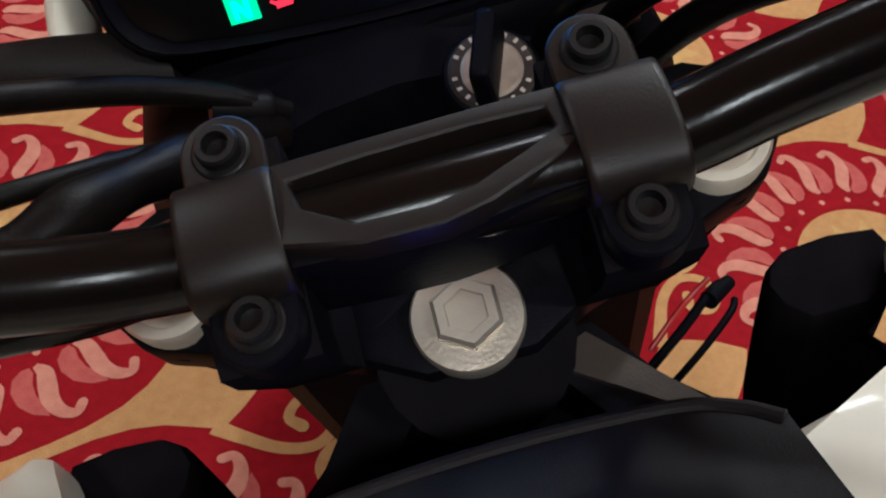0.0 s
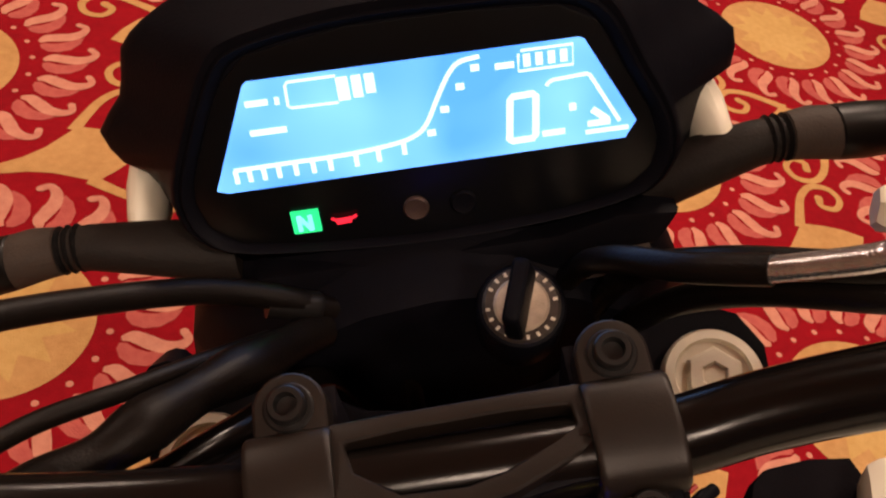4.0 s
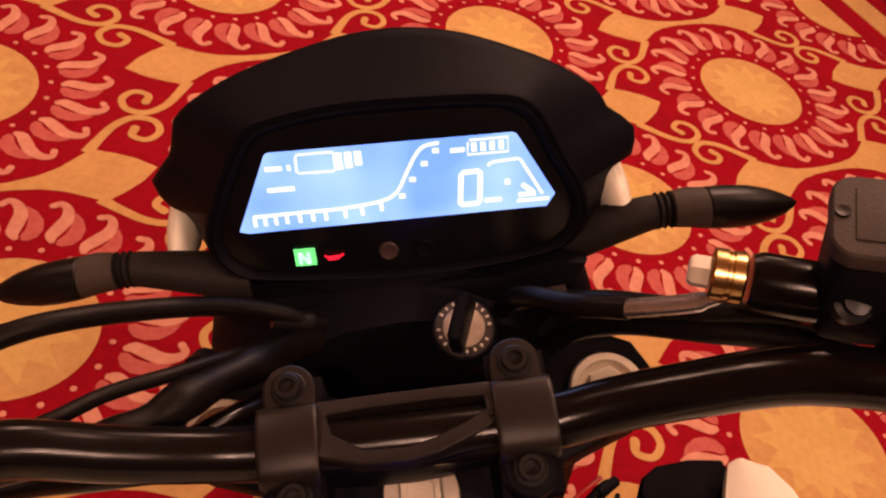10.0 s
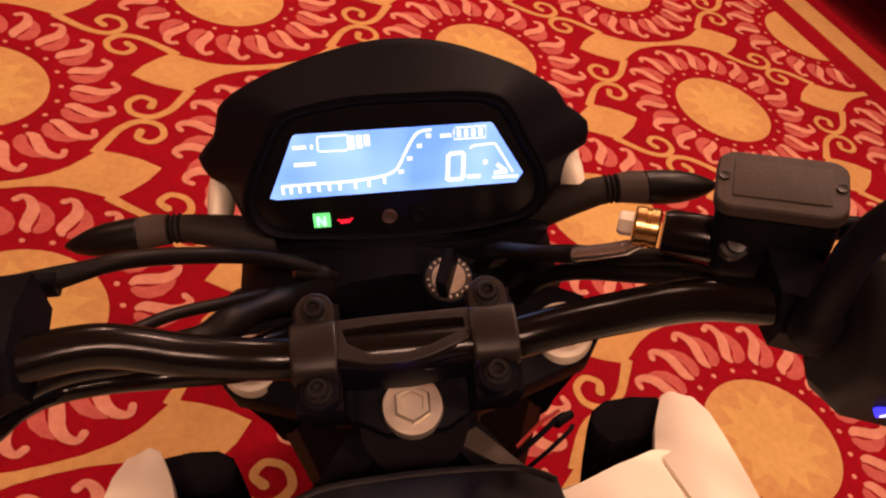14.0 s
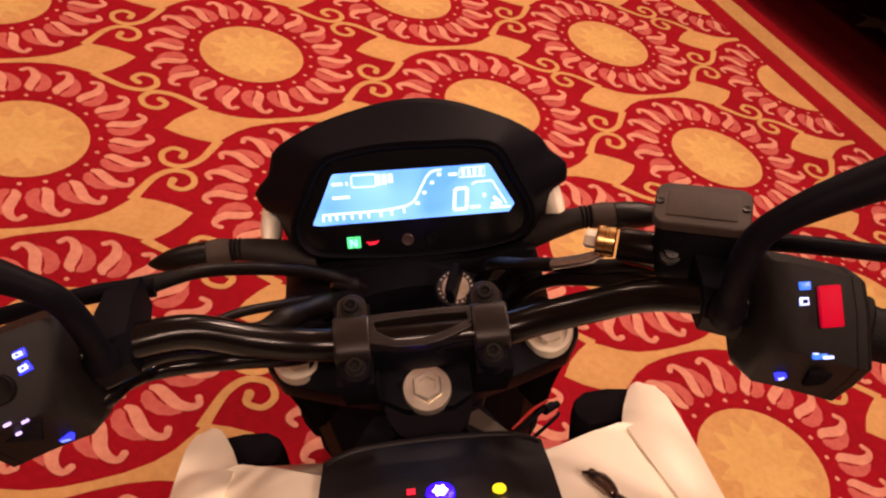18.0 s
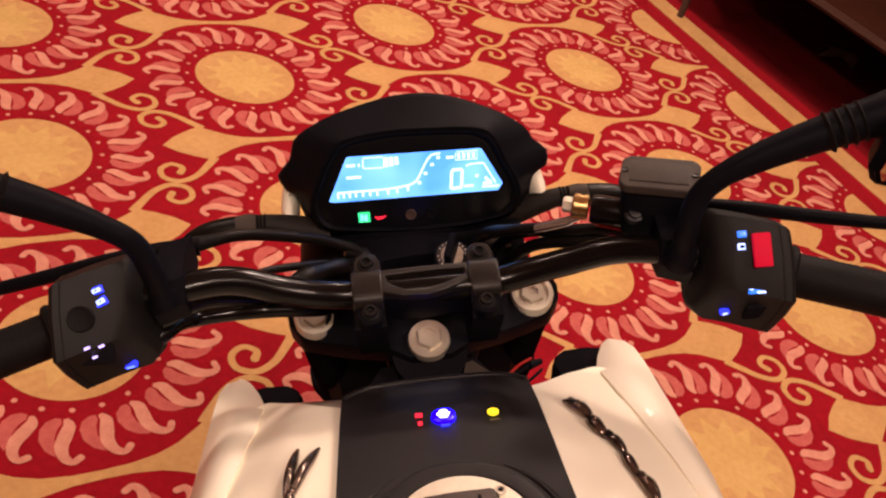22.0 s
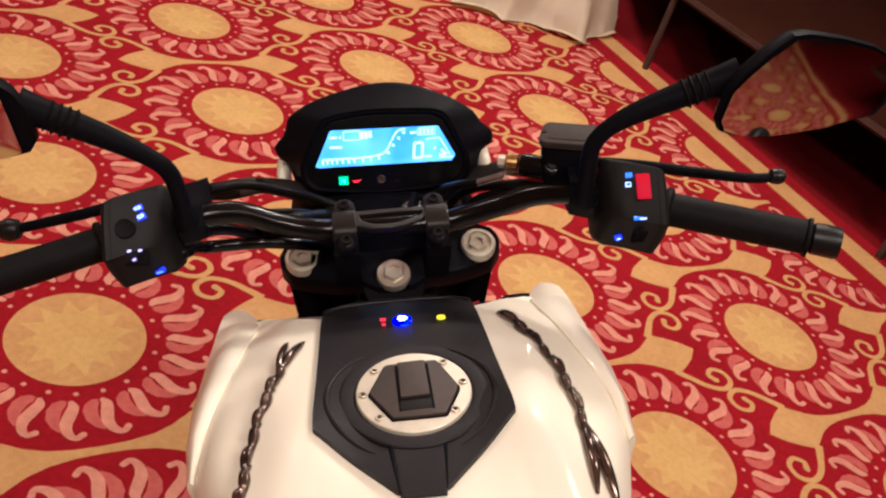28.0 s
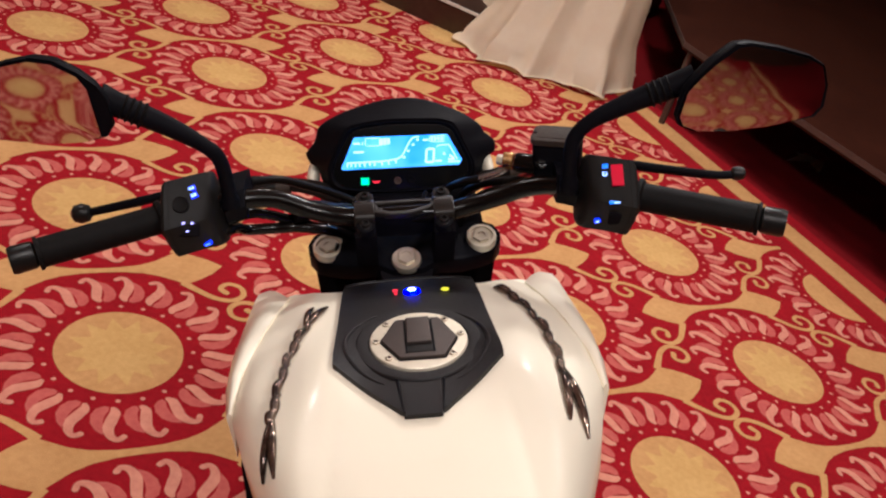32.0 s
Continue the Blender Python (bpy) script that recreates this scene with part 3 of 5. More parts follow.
for sx in (-1, 1):
    secs = [[CLAMP @ Vector((sx * x, a * k, b * (1 if b < 0 else k))) for a, b in ARCH] for x, k in ((0.0355, 0.95), (0.0363, 0.99), (0.0375, 1.0), (0.0580, 1.0), (0.0592, 0.99), (0.0600, 0.95))]
    cl = part("upper_clamp", bevel(loft(secs), 0.0012, 2, 40), CASTING, bike, "satin grey-black cast handlebar clamp")
    ear = [(-0.0108, 0.008), (-0.0108, 0.0222)] + [(0.0108 * math.cos(math.pi * (1 - k / 14)), 0.0222 + 0.0108 * math.sin(math.pi * (1 - k / 14))) for k in range(1, 14)] + [(0.0108, 0.0222), (0.0108, 0.008)]
    part("clamp_ear", plate(ear, 0.014, CLAMP @ pose(sx * 0.0468, 0, 0.0062), 0.0018, 3), CASTING, cl)
    # rear ear in black: the shade behind the clamp is put into its colour
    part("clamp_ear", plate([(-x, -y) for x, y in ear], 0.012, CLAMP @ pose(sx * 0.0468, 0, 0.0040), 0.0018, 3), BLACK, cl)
    low = [[CLAMP @ Vector((sx * x, a, b)) for a, b in ((-0.0300, -0.008), (-0.0165, -0.003), (0.031, -0.008), (0.027, -0.036), (0.018, -0.080), (-0.016, -0.080), (-0.029, -0.022))] for x in (0.0350, 0.0605)]
    part("riser", bevel(loft(low), 0.002), MATTE, bike)
    for a, h in ((0.0222, 0.0062), (-0.0222, 0.0040)):
        at = CLAMP @ Vector((sx * 0.0468, a, h))
        head = part("clamp_bolt", lathe(((0.0056, -0.004), (0.0056, 0.0042), (0.0050, 0.0050), (0.0034, 0.0050), (0.0031, 0.0014), (0.0010, 0.0012)), at, TILT_N, 24), SATIN, bike, "black socket-head bolt")
        part("washer", lathe(((0.0074, -0.001), (0.0074, 0.0006), (0.0068, 0.0011), (0.0056, 0.0011)), at, TILT_N, 24), SATIN, head)
outer = [(-0.0370, 0.0128), (-0.015, 0.0132), (0.015, 0.0132), (0.0370, 0.0128), (0.0370, -0.0060), (0.028, -0.0100), (0.013, -0.0160), (0.001, -0.0186), (-0.018, -0.0178), (-0.0370, -0.0125)]
inner = [(-0.0325, 0.0062), (-0.014, 0.0074), (0.014, 0.0076), (0.0320, 0.0066), (0.0325, 0.0002), (0.0240, -0.0042), (0.011, -0.0098), (0.000, -0.0122), (-0.018, -0.0114), (-0.0300, -0.0030)]
part("clamp_bridge", bevel(ring_plate(outer, inner, 0.008, CLAMP @ pose(0, 0.0035, 0.0084, -14, 0, 0)), 0.0020, 3, 40), CASTING, bike, "satin cast bridge with a long window")

# The bridge's shaded rear side, coloured black instead of the casting's grey.
apron = [(0.0370, -0.0150), (0.028, -0.0152), (0.013, -0.0172), (0.001, -0.0180), (-0.018, -0.0174), (-0.0370, -0.0160)]
part("bridge_apron", plate(apron + [(x, a + 0.0035) for x, a in apron[::-1]], 0.0350, CLAMP @ pose(0, 0.0033, 0.0068), 0.0010), BLACK, bike, "rear wall of the clamp bridge, its shade painted black")

# top yoke, fork caps, stem nut, fork
RAKE = Vector((0, -0.30, 0.954))
STEER[0] = pose(0.002, -0.001, 0.002, 0, 0, 0)
YOKE = basis((0, 0.012, 0.914), (1, 0, 0), (0, 0.954, 0.30))
half = [(0.0, 0.034), (0.035, 0.040), (0.066, 0.060), (0.084, 0.0685), (0.103, 0.0695), (0.121, 0.0605), (0.1285, 0.045), (0.127, 0.031), (0.117, 0.0165), (0.098, 0.010), (0.072, 0.000), (0.040, -0.014), (0.018, -0.026)]
yoke = plate(half + flip(half)[::-1][:-1], 0.030, None, 0.003)
for v in yoke.verts:
    v.co.z -= 0.0250 * min(max((abs(v.co.x) - 0.052) / 0.025, 0.0), 1.0)
bmesh.ops.transform(yoke, matrix=YOKE, verts=yoke.verts[:])
part("top_yoke", yoke, BLACK, bike, "black cast top yoke with dropped lugs")
for sx in (-1, 1):
    at = (sx * 0.1010, 0.0515, 0.8990)
    cap = part("fork_cap", lathe(((0.0202, -0.01), (0.0202, 0.0100), (0.0190, 0.0122), (0.0155, 0.0126), (0.0146, 0.0104), (0.0118, 0.0104)), at, RAKE, 32), ALU, bike, "bare aluminium fork cap")
    part("hex_head", lathe(((0.0120, 0.0096), (0.0120, 0.0130), (0.0108, 0.0142), (0.0058, 0.0142), (0.0048, 0.0128)), at, RAKE, 6, 0.3), ALU, cap)
    part("fork_tube", tube([(sx * 0.1015, 0.0540, 0.888), (sx * 0.1000, 0.205, 0.560)], 0.0205, 20, 1, False), MATTE, bike)
    part("fork_slider", tube([(sx * 0.1000, 0.195, 0.590), (sx * 0.1000, 0.350, 0.285)], 0.027, 20, 1, False), MATTE, bike)
STEER[0] = pose(0.001, -0.002, 0.001, 0, 0, 0)
nut = part("stem_nut", lathe(((0.0188, -0.006), (0.0188, 0.0015), (0.0180, 0.0030), (0.0118, 0.0034)), (0, 0.0015, 0.913), RAKE, 32), STEEL, bike, "large plated steering stem nut")
part("nut_hex", lathe(((0.0122, 0.003), (0.0122, 0.0075), (0.0108, 0.0090), (0.0075, 0.0090), (0.0070, 0.0080)), (0, 0.0015, 0.913), RAKE, 6, 0.5), STEEL, nut)
part("lower_yoke", plate(half + flip(half)[::-1][:-1], 0.035, basis((0, 0.10, 0.72), (1, 0, 0), (0, 0.954, 0.30)), 0.004), MATTE, bike)
part("steering_head", tube([(0, 0.0, 0.90), (0, 0.10, 0.70)], 0.034, 20, 1, False), MATTE, bike)

STEER[0] = None
# ignition lock with its key
lock = part("ignition_lock", lathe(((0.0175, -0.030), (0.0175, -0.002), (0.0165, 0.0), (0.0148, 0.0008)), (0.0318, 0.0725, 0.9450), (0, -0.36, 0.93), 28), BLACK, bike, "black ignition lock")
part("lock_face", lathe(((0.0108, 0.0), (0.0108, 0.0022), (0.0098, 0.0030), (0.0030, 0.0024)), (0.0318, 0.0725, 0.9450), (0, -0.36, 0.93), 28), LOCKFACE, lock, "bright metal lock face")
part("lock_collar", lathe(((0.0152, -0.002), (0.0152, 0.0012), (0.0140, 0.0022), (0.0100, 0.0016)), (0.0318, 0.0725, 0.9450), (0, -0.36, 0.93), 28), LOCKRING, lock, "dark lettered collar")
KEY = basis((0.0318, 0.0725, 0.9450), (0.36, 0.87, 0.34), (-0.92, 0.38, 0.0))
key_bow = box((0.029, 0.0078, 0.021), (0, 0, 0.0115), b=0.0028, segs=3, taper=0.86)
bmesh.ops.transform(key_bow, matrix=KEY, verts=key_bow.verts[:])
part("key", key_bow, BLACK, lock, "black-headed ignition key turned on")
for k in range(20):
    a = math.tau * k / 20
    if k % 5 == 4:
        continue
    q = Matrix.Translation((0.0318, 0.0725, 0.9450)) @ Vector((0, -0.36, 0.93)).to_track_quat("Z", "Y").to_matrix().to_4x4() @ pose(0.0131 * math.cos(a), 0.0131 * math.sin(a), 0.0024, 0, 0, math.degrees(a))
    part("ring_mark", plate([(-0.0009, -0.0006), (0.0009, -0.0006), (0.0009, 0.0006), (-0.0009, 0.0006)], 0.0005, q, 0), ALU, lock)

# instrument cluster
DASH = basis((0.004, 0.127, 1.000), (1, -0.045, 0), (0, 0.33, 0.944))
BEZEL = [(-0.0900, -0.0225), (-0.0875, -0.012), (-0.079, 0.006), (-0.0690, 0.0235), (-0.0580, 0.0325), (-0.0215, 0.0380), (0.018, 0.0380), (0.0549, 0.0357), (0.0690, 0.0280), (0.0790, 0.008), (0.0875, -0.0085), (0.0905, -0.0215), (0.0880, -0.0320), (0.078, -0.041), (0.045, -0.047), (0.0, -0.049), (-0.045, -0.047), (-0.076, -0.043), (-0.087, -0.034)]
# the visor's edge: a low dome over the dial with a soft lug at either side
HOOD = [(-0.1235, -0.0150), (-0.1275, -0.0080), (-0.1295, 0.0000), (-0.1255, 0.0055), (-0.1180, 0.0125), (-0.1140, 0.0220), (-0.1108, 0.0330), (-0.1015, 0.0410), (-0.0915, 0.0465), (-0.0755, 0.0538), (-0.0570, 0.0597), (-0.0364, 0.0650), (-0.0160, 0.0690), (0.0050, 0.0704), (0.0237, 0.0690), (0.0433, 0.0646), (0.0637, 0.0570), (0.0830, 0.0484), (0.0985, 0.0390), (0.1095, 0.0300), (0.1160, 0.0185), (0.1230, 0.0140), (0.1290, 0.0085), (0.1302, -0.0020), (0.1275, -0.0095), (0.1190, -0.0135), (0.1170, -0.0220), (0.1130, -0.0360), (0.1000, -0.0620), (0.0600, -0.0800), (0.0, -0.0850), (-0.0600, -0.0800), (-0.0980, -0.0620), (-0.1100, -0.0360), (-0.1140, -0.0220)]


def round_outline(pts, n=110):
    """A closed outline, smoothed and read off at even angles round its middle."""
    loop = [tuple(q)[:2] for q in spline([(x, y, 0) for x, y in pts + pts[:1]], 6)][:-1]
    ang = np.array([math.atan2(y, x) for x, y in loop])
    rad = np.array([math.hypot(x, y) for x, y in loop])
    order = np.argsort(ang)
    a = np.linspace(-math.pi, math.pi, n, endpoint=False)
    r = np.interp(a, ang[order], rad[order], period=math.tau)
    return [(float(q * math.cos(b)), float(q * math.sin(b))) for q, b in zip(r, a)]


BEZEL_FINE, HOOD_FINE = round_outline(BEZEL), round_outline(HOOD)
RIM = [(x * 1.035, y * 1.05 + 0.001) for x, y in BEZEL_FINE]
STEP = [(x * 1.09, y * 1.13 + 0.003) for x, y in BEZEL_FINE]


def dash_ring(outline, k, z, dy=0.0):
    return [DASH @ Vector((x * k, y * k + dy, z)) for x, y in outline]


secs = [dash_ring(BEZEL_FINE, 1.0, 0.001), dash_ring(RIM, 1.0, 0.0052), dash_ring(RIM, 1.012, 0.0056), dash_ring(RIM, 1.03, 0.0030), dash_ring(STEP, 0.99, 0.0040), dash_ring(STEP, 1.0, 0.0034), dash_ring(STEP, 1.02, -0.0006),
        dash_ring(HOOD_FINE, 0.965, -0.0235), dash_ring(HOOD_FINE, 0.990, -0.0272), dash_ring(HOOD_FINE, 1.0, -0.0305), dash_ring(HOOD_FINE, 0.985, -0.0360), dash_ring(HOOD_FINE, 0.84, -0.080, -0.014)]
cluster = part("speedometer", loft(secs), BLACK, bike, "black plastic instrument cluster with hooded visor", smooth=42)
part("cluster_glass", plate(BEZEL, 0.002, DASH @ pose(0, 0, 0.0020), 0.0005), GLOSSPANEL, cluster, "glossy smoked cluster face")
SCREEN = [(-0.0757, -0.0200), (-0.0802, -0.0185), (-0.0612, 0.0215), (-0.0595, 0.0230), (0.0620, 0.0230), (0.0640, 0.0220), (0.0822, -0.0118), (0.0778, -0.0184)]
screen = part("lcd_screen", plate(SCREEN, 0.001, DASH @ pose(0, 0, 0.0030), 0), LCD, cluster, "blue backlit display, lit")


def seg(pts, w, z=0.0036):
    """A lit segment along points of the dash, as a thin band."""
    bm = bmesh.new()
    path = [Vector((x, y, 0)) for x, y in pts]
    rows = []
    for i, q in enumerate(path):
        d = (path[min(i + 1, len(path) - 1)] - path[max(i - 1, 0)]).normalized()
        nrm = Vector((-d.y, d.x, 0)) * w / 2
        rows.append((bm.verts.new(DASH @ (q + nrm + Vector((0, 0, z)))), bm.verts.new(DASH @ (q - nrm + Vector((0, 0, z))))))
    for a, b in zip(rows, rows[1:]):
        bm.faces.new((a[0], b[0], b[1], a[1]))
    return bm


def dash_box(x0, y0, x1, y1):
    return seg([(x0, (y0 + y1) / 2), (x1, (y0 + y1) / 2)], y1 - y0)


arc = [tuple(q)[:2] for q in spline([(-0.0715, -0.0106, 0), (-0.051, -0.0103, 0), (-0.028, -0.0100, 0), (-0.0104, -0.0084, 0), (-0.0015, -0.0061, 0), (0.0035, -0.0018, 0), (0.0083, 0.0070, 0), (0.0134, 0.0157, 0), (0.0180, 0.0200, 0), (0.0255, 0.0212, 0)], 6)]
part("rev_arc", seg(arc, 0.0017), SEGMENT, screen, smooth=0)
for x in (-0.0712, -0.0660, -0.0605, -0.0548, -0.0482, -0.0415, -0.0349, -0.0249, -0.0162, -0.0063):
    top = float(np.interp(x, [q[0] for q in arc], [q[1] for q in arc]))
    part("rev_tick", dash_box(x - 0.0009, top - 0.0056, x + 0.0009, top), SEGMENT, screen, smooth=0)
for x, y in ((0.0048, -0.0058), (0.0108, 0.0028), (0.0174, 0.0108), (0.0235, 0.0172)):
    part("rev_number", dash_box(x - 0.0016, y - 0.0013, x + 0.0016, y + 0.0013), SEGMENT, screen, smooth=0)
part("trip_frame", join(seg([(-0.0275, 0.0110), (-0.0450, 0.0113), (-0.0460, 0.0122), (-0.0456, 0.0200), (-0.0446, 0.0212), (-0.0270, 0.0212)], 0.0010)), SEGMENT, screen, smooth=0)
for x0, y0, x1, y1 in ((-0.0272, 0.0115, -0.0228, 0.0205), (-0.0216, 0.0120, -0.0180, 0.0205), (-0.0168, 0.0130, -0.0132, 0.0205)):
    part("trip_digit", dash_box(x0, y0, x1, y1), SEGMENT, screen, smooth=0)
for x0, y0, x1, y1 in ((-0.0615, 0.0136, -0.0530, 0.0160), (-0.0505, 0.0132, -0.0488, 0.0162), (-0.0621, 0.0022, -0.0483, 0.0046), (0.0308, 0.0153, 0.0378, 0.0177), (0.0463, -0.0134, 0.0549, -0.0110), (0.0570, -0.0044, 0.0596, -0.0014), (0.0627, -0.0148, 0.0790, -0.0130)):
    part("small_text_bar", dash_box(x0, y0, x1, y1), SEGMENT, screen, smooth=0)
part("fuel_wedge", join(seg([(0.0636, -0.0106), (0.0722, -0.0106)], 0.0024), seg([(0.0655, -0.0048), (0.0712, -0.0098)], 0.0026, 0.0038)), SEGMENT, screen, smooth=0)
part("clock_frame", seg([(0.0396, 0.0202), (0.0392, 0.0136), (0.0592, 0.0136), (0.0594, 0.0212), (0.0405, 0.0212)], 0.0010), SEGMENT, screen, smooth=0)
for x in (0.0425, 0.0470, 0.0515, 0.0560):
    part("clock_digit", dash_box(x - 0.0013, 0.0150, x + 0.0013, 0.0198), SEGMENT, screen, smooth=0)
zero = [(0.0338, -0.0128), (0.0352, 0.0030), (0.0362, 0.0041), (0.0440, 0.0044), (0.0449, 0.0034), (0.0438, -0.0122), (0.0428, -0.0134), (0.0346, -0.0136), (0.0337, -0.0126), (0.0339, -0.0110)]
part("speed_digit", seg(zero, 0.0026), SEGMENT, screen, "large lit zero of the speed display", smooth=0)
part("fuel_gauge", seg([(0.0490, 0.0066), (0.0498, 0.0078), (0.0516, 0.0086), (0.0640, 0.0093), (0.0652, 0.0086), (0.0757, -0.0110)], 0.0014), SEGMENT, screen, smooth=0)
# tell-tales under the screen
nl = part("neutral_lamp", plate([(-0.0545, -0.0412), (-0.0435, -0.0412), (-0.0435, -0.0315), (-0.0545, -0.0315)], 0.001, DASH @ pose(0, 0, 0.0034), 0), GREEN, cluster, "lit green neutral lamp")
part("letter_n", join(seg([(-0.0515, -0.0400), (-0.0515, -0.0330)], 0.0018, 0.0042), seg([(-0.0515, -0.0332), (-0.0470, -0.0398)], 0.0018, 0.0042), seg([(-0.0470, -0.0400), (-0.0470, -0.0330)], 0.0018, 0.0042)), GREENHOT, nl, smooth=0)
part("oil_lamp", join(seg([(-0.0372, -0.0380), (-0.0312, -0.0376)], 0.0026, 0.0036), seg([(-0.0316, -0.0376), (-0.0288, -0.0360)], 0.0012, 0.0036), seg([(-0.0388, -0.0362), (-0.0368, -0.0376)], 0.0012, 0.0036)), REDLAMP, cluster, "lit red oil lamp", smooth=0)
for x in (-0.0053, 0.0135):
    knob = part("cluster_button", lathe(((0.0052, 0.0), (0.0052, 0.0030), (0.0044, 0.0040), (0.0030, 0.0036), (0.0010, 0.0034)), DASH @ Vector((x, -0.037, 0.0)), DASH.to_3x3() @ Vector((0, 0, 1)), 20), STAGEMETAL if x < 0 else BLACK, cluster)
part("cluster_bracket", plate([(-0.017, 0.0045), (0.016, 0.0065), (0.018, -0.004), (-0.016, -0.0055)], 0.004, basis((0.073, 0.0925, 0.9365), (1, -0.04, 0.03), (0, 0.80, 0.60)), 0.001), BANDGREY, bike, "brown-grey bracket plate under the cluster")
part("under_lip", plate([(-0.075, -0.058), (0.05, -0.056), (0.075, -0.05), (0.10, -0.052), (0.09, -0.066), (0.03, -0.078), (-0.06, -0.076)], 0.03, DASH @ pose(0, 0, 0.006), 0.004), BLACK, cluster)

# headlamp shell with white side cowls
hl = [[Vector((x * s * 0.118, y, 0.872 + z * s * 0.085)) for x, z in circle(1.0, 20)] for y, s in ((0.085, 0.80), (0.12, 1.0), (0.20, 1.0), (0.27, 0.86), (0.285, 0.70))]
shell = part("headlamp_shell", loft(hl), BLACK, bike, "black headlamp shell")
part("headlamp_lens", lathe(((0.085, -0.004), (0.080, 0.008), (0.050, 0.016), (0.010, 0.019)), (0, 0.283, 0.872), (0, 1, 0), 28), ALU, shell)
for sx in (-1, 1):
    cw = []
    mid = Vector((0.1270, 0.146, 0.962)) if sx > 0 else Vector((-0.1210, 0.164, 0.950))
    for d, k in ((-0.026, 0.25), (-0.020, 0.72), (-0.006, 1.0), (0.012, 0.95), (0.028, 0.7), (0.038, 0.25)):
        cw.append([mid + Vector((sx * (0.009 * u - 0.004) * k, d, 0.016 * v * k)) for u, v in circle(1.0, 16)])
    part("side_cowl", loft(cw), WHITE, bike, "white painted headlamp side cowl")

part("headlamp_bracket", bevel(loft([[Vector((x * w, y, z)) for x, y in ((-1.0, 0.100), (-0.85, 0.088), (0.85, 0.088), (1.0, 0.100), (0.92, 0.170), (-0.92, 0.170))] for z, w in ((0.880, 0.110), (0.830, 0.116), (0.760, 0.108), (0.640, 0.094))]), 0.004), BLACK, bike, "black bracket behind the headlamp")

# turn indicators: tapered stalk, ribbed neck, pale rubber band and a pointed smoked lens
def ringed(centre, profile, n=16):
    """A body along x: (x, dy, dz, radius in y, radius in z) sections."""
    return loft([[centre + Vector((x, dy + ry * u, dz + rz * v)) for u, v in circle(1.0, n, 0.2)] for x, dy, dz, ry, rz in profile])


for sx in (-1, 1):
    at = Vector((0.0, 0.121, 0.0)) if sx > 0 else Vector((0.0, 0.125, -0.001))
    shift = 0.004 if sx > 0 else 0.0
    X = lambda x: sx * (x + shift)
    ind = part("turn_indicator", ringed(at, [(X(0.080), 0.006, 0.938, 0.014, 0.013), (X(0.098), 0.003, 0.948, 0.0135, 0.0125), (X(0.116), 0.0, 0.957, 0.0115, 0.0110), (X(0.134), 0.0, 0.962, 0.0098, 0.0096), (X(0.144), 0.0, 0.963, 0.0088, 0.0088)]), STALK, bike, "black stalked turn indicator")
    for k in range(3):
        part("boot_rib", lathe(((0.0086, -0.0013), (0.0102, 0.0), (0.0086, 0.0013)), at + Vector((X(0.1385 + 0.0036 * k), 0.0, 0.963)), (sx, 0, 0), 18), RUBBER, ind)
    part("indicator_base", ringed(at, [(X(0.1455), 0.0, 0.963, 0.0080, 0.0080), (X(0.1470), 0.0, 0.963, 0.0100, 0.0100), (X(0.1560), 0.0, 0.963, 0.0112, 0.0110), (X(0.1650), -0.001, 0.962, 0.0116, 0.0112), (X(0.1655), -0.001, 0.962, 0.0106, 0.0102)]), BANDGREY, ind, "grey-brown rubber indicator band", smooth=30)
    part("lens_body", ringed(at, [(X(0.1640), -0.001, 0.962, 0.0100, 0.0098), (X(0.1660), -0.001, 0.962, 0.0118, 0.0114), (X(0.1760), -0.001, 0.961, 0.0122, 0.0116), (X(0.1880), -0.001, 0.960, 0.0116, 0.0108), (X(0.1990), -0.001, 0.959, 0.0094, 0.0086), (X(0.2080), -0.001, 0.958, 0.0062, 0.0054), (X(0.2135), -0.001, 0.958, 0.0028, 0.0024), (X(0.2155), -0.001, 0.958, 0.0006, 0.0006)]), LENS, ind, "dark smoked indicator lens", smooth=40)


def on_bar(x):
    """The bar's centre at that x, on the right half."""
    for a, b in zip(BAR, BAR[1:]):
        if a[0] <= x <= b[0]:
            t = (x - a[0]) / (b[0] - a[0])
            return Vector(a).lerp(Vector(b), t)
    return Vector(BAR[-1])


CONVEX = 0.75
OUT = (Vector(BAR[-1]) - Vector(BAR[-3])).normalized()


def mir(v, sx):
    return Vector((sx * v[0], v[1], v[2]))


# grips, bar ends, switch housings, levers, mirrors
HOUSING = ((0.023, 0.018), (0.013, 0.037), (-0.004, 0.045), (-0.021, 0.032), (-0.041, 0.006), (-0.036, -0.014), (-0.031, -0.035), (-0.012, -0.044), (0.012, -0.036), (0.022, -0.012))


def lower_shift(z):
    """The lower half of a housing leans towards the middle of the bar."""
    return -0.009 * min(max(-z - 0.008, 0.0) / 0.036, 1.0)


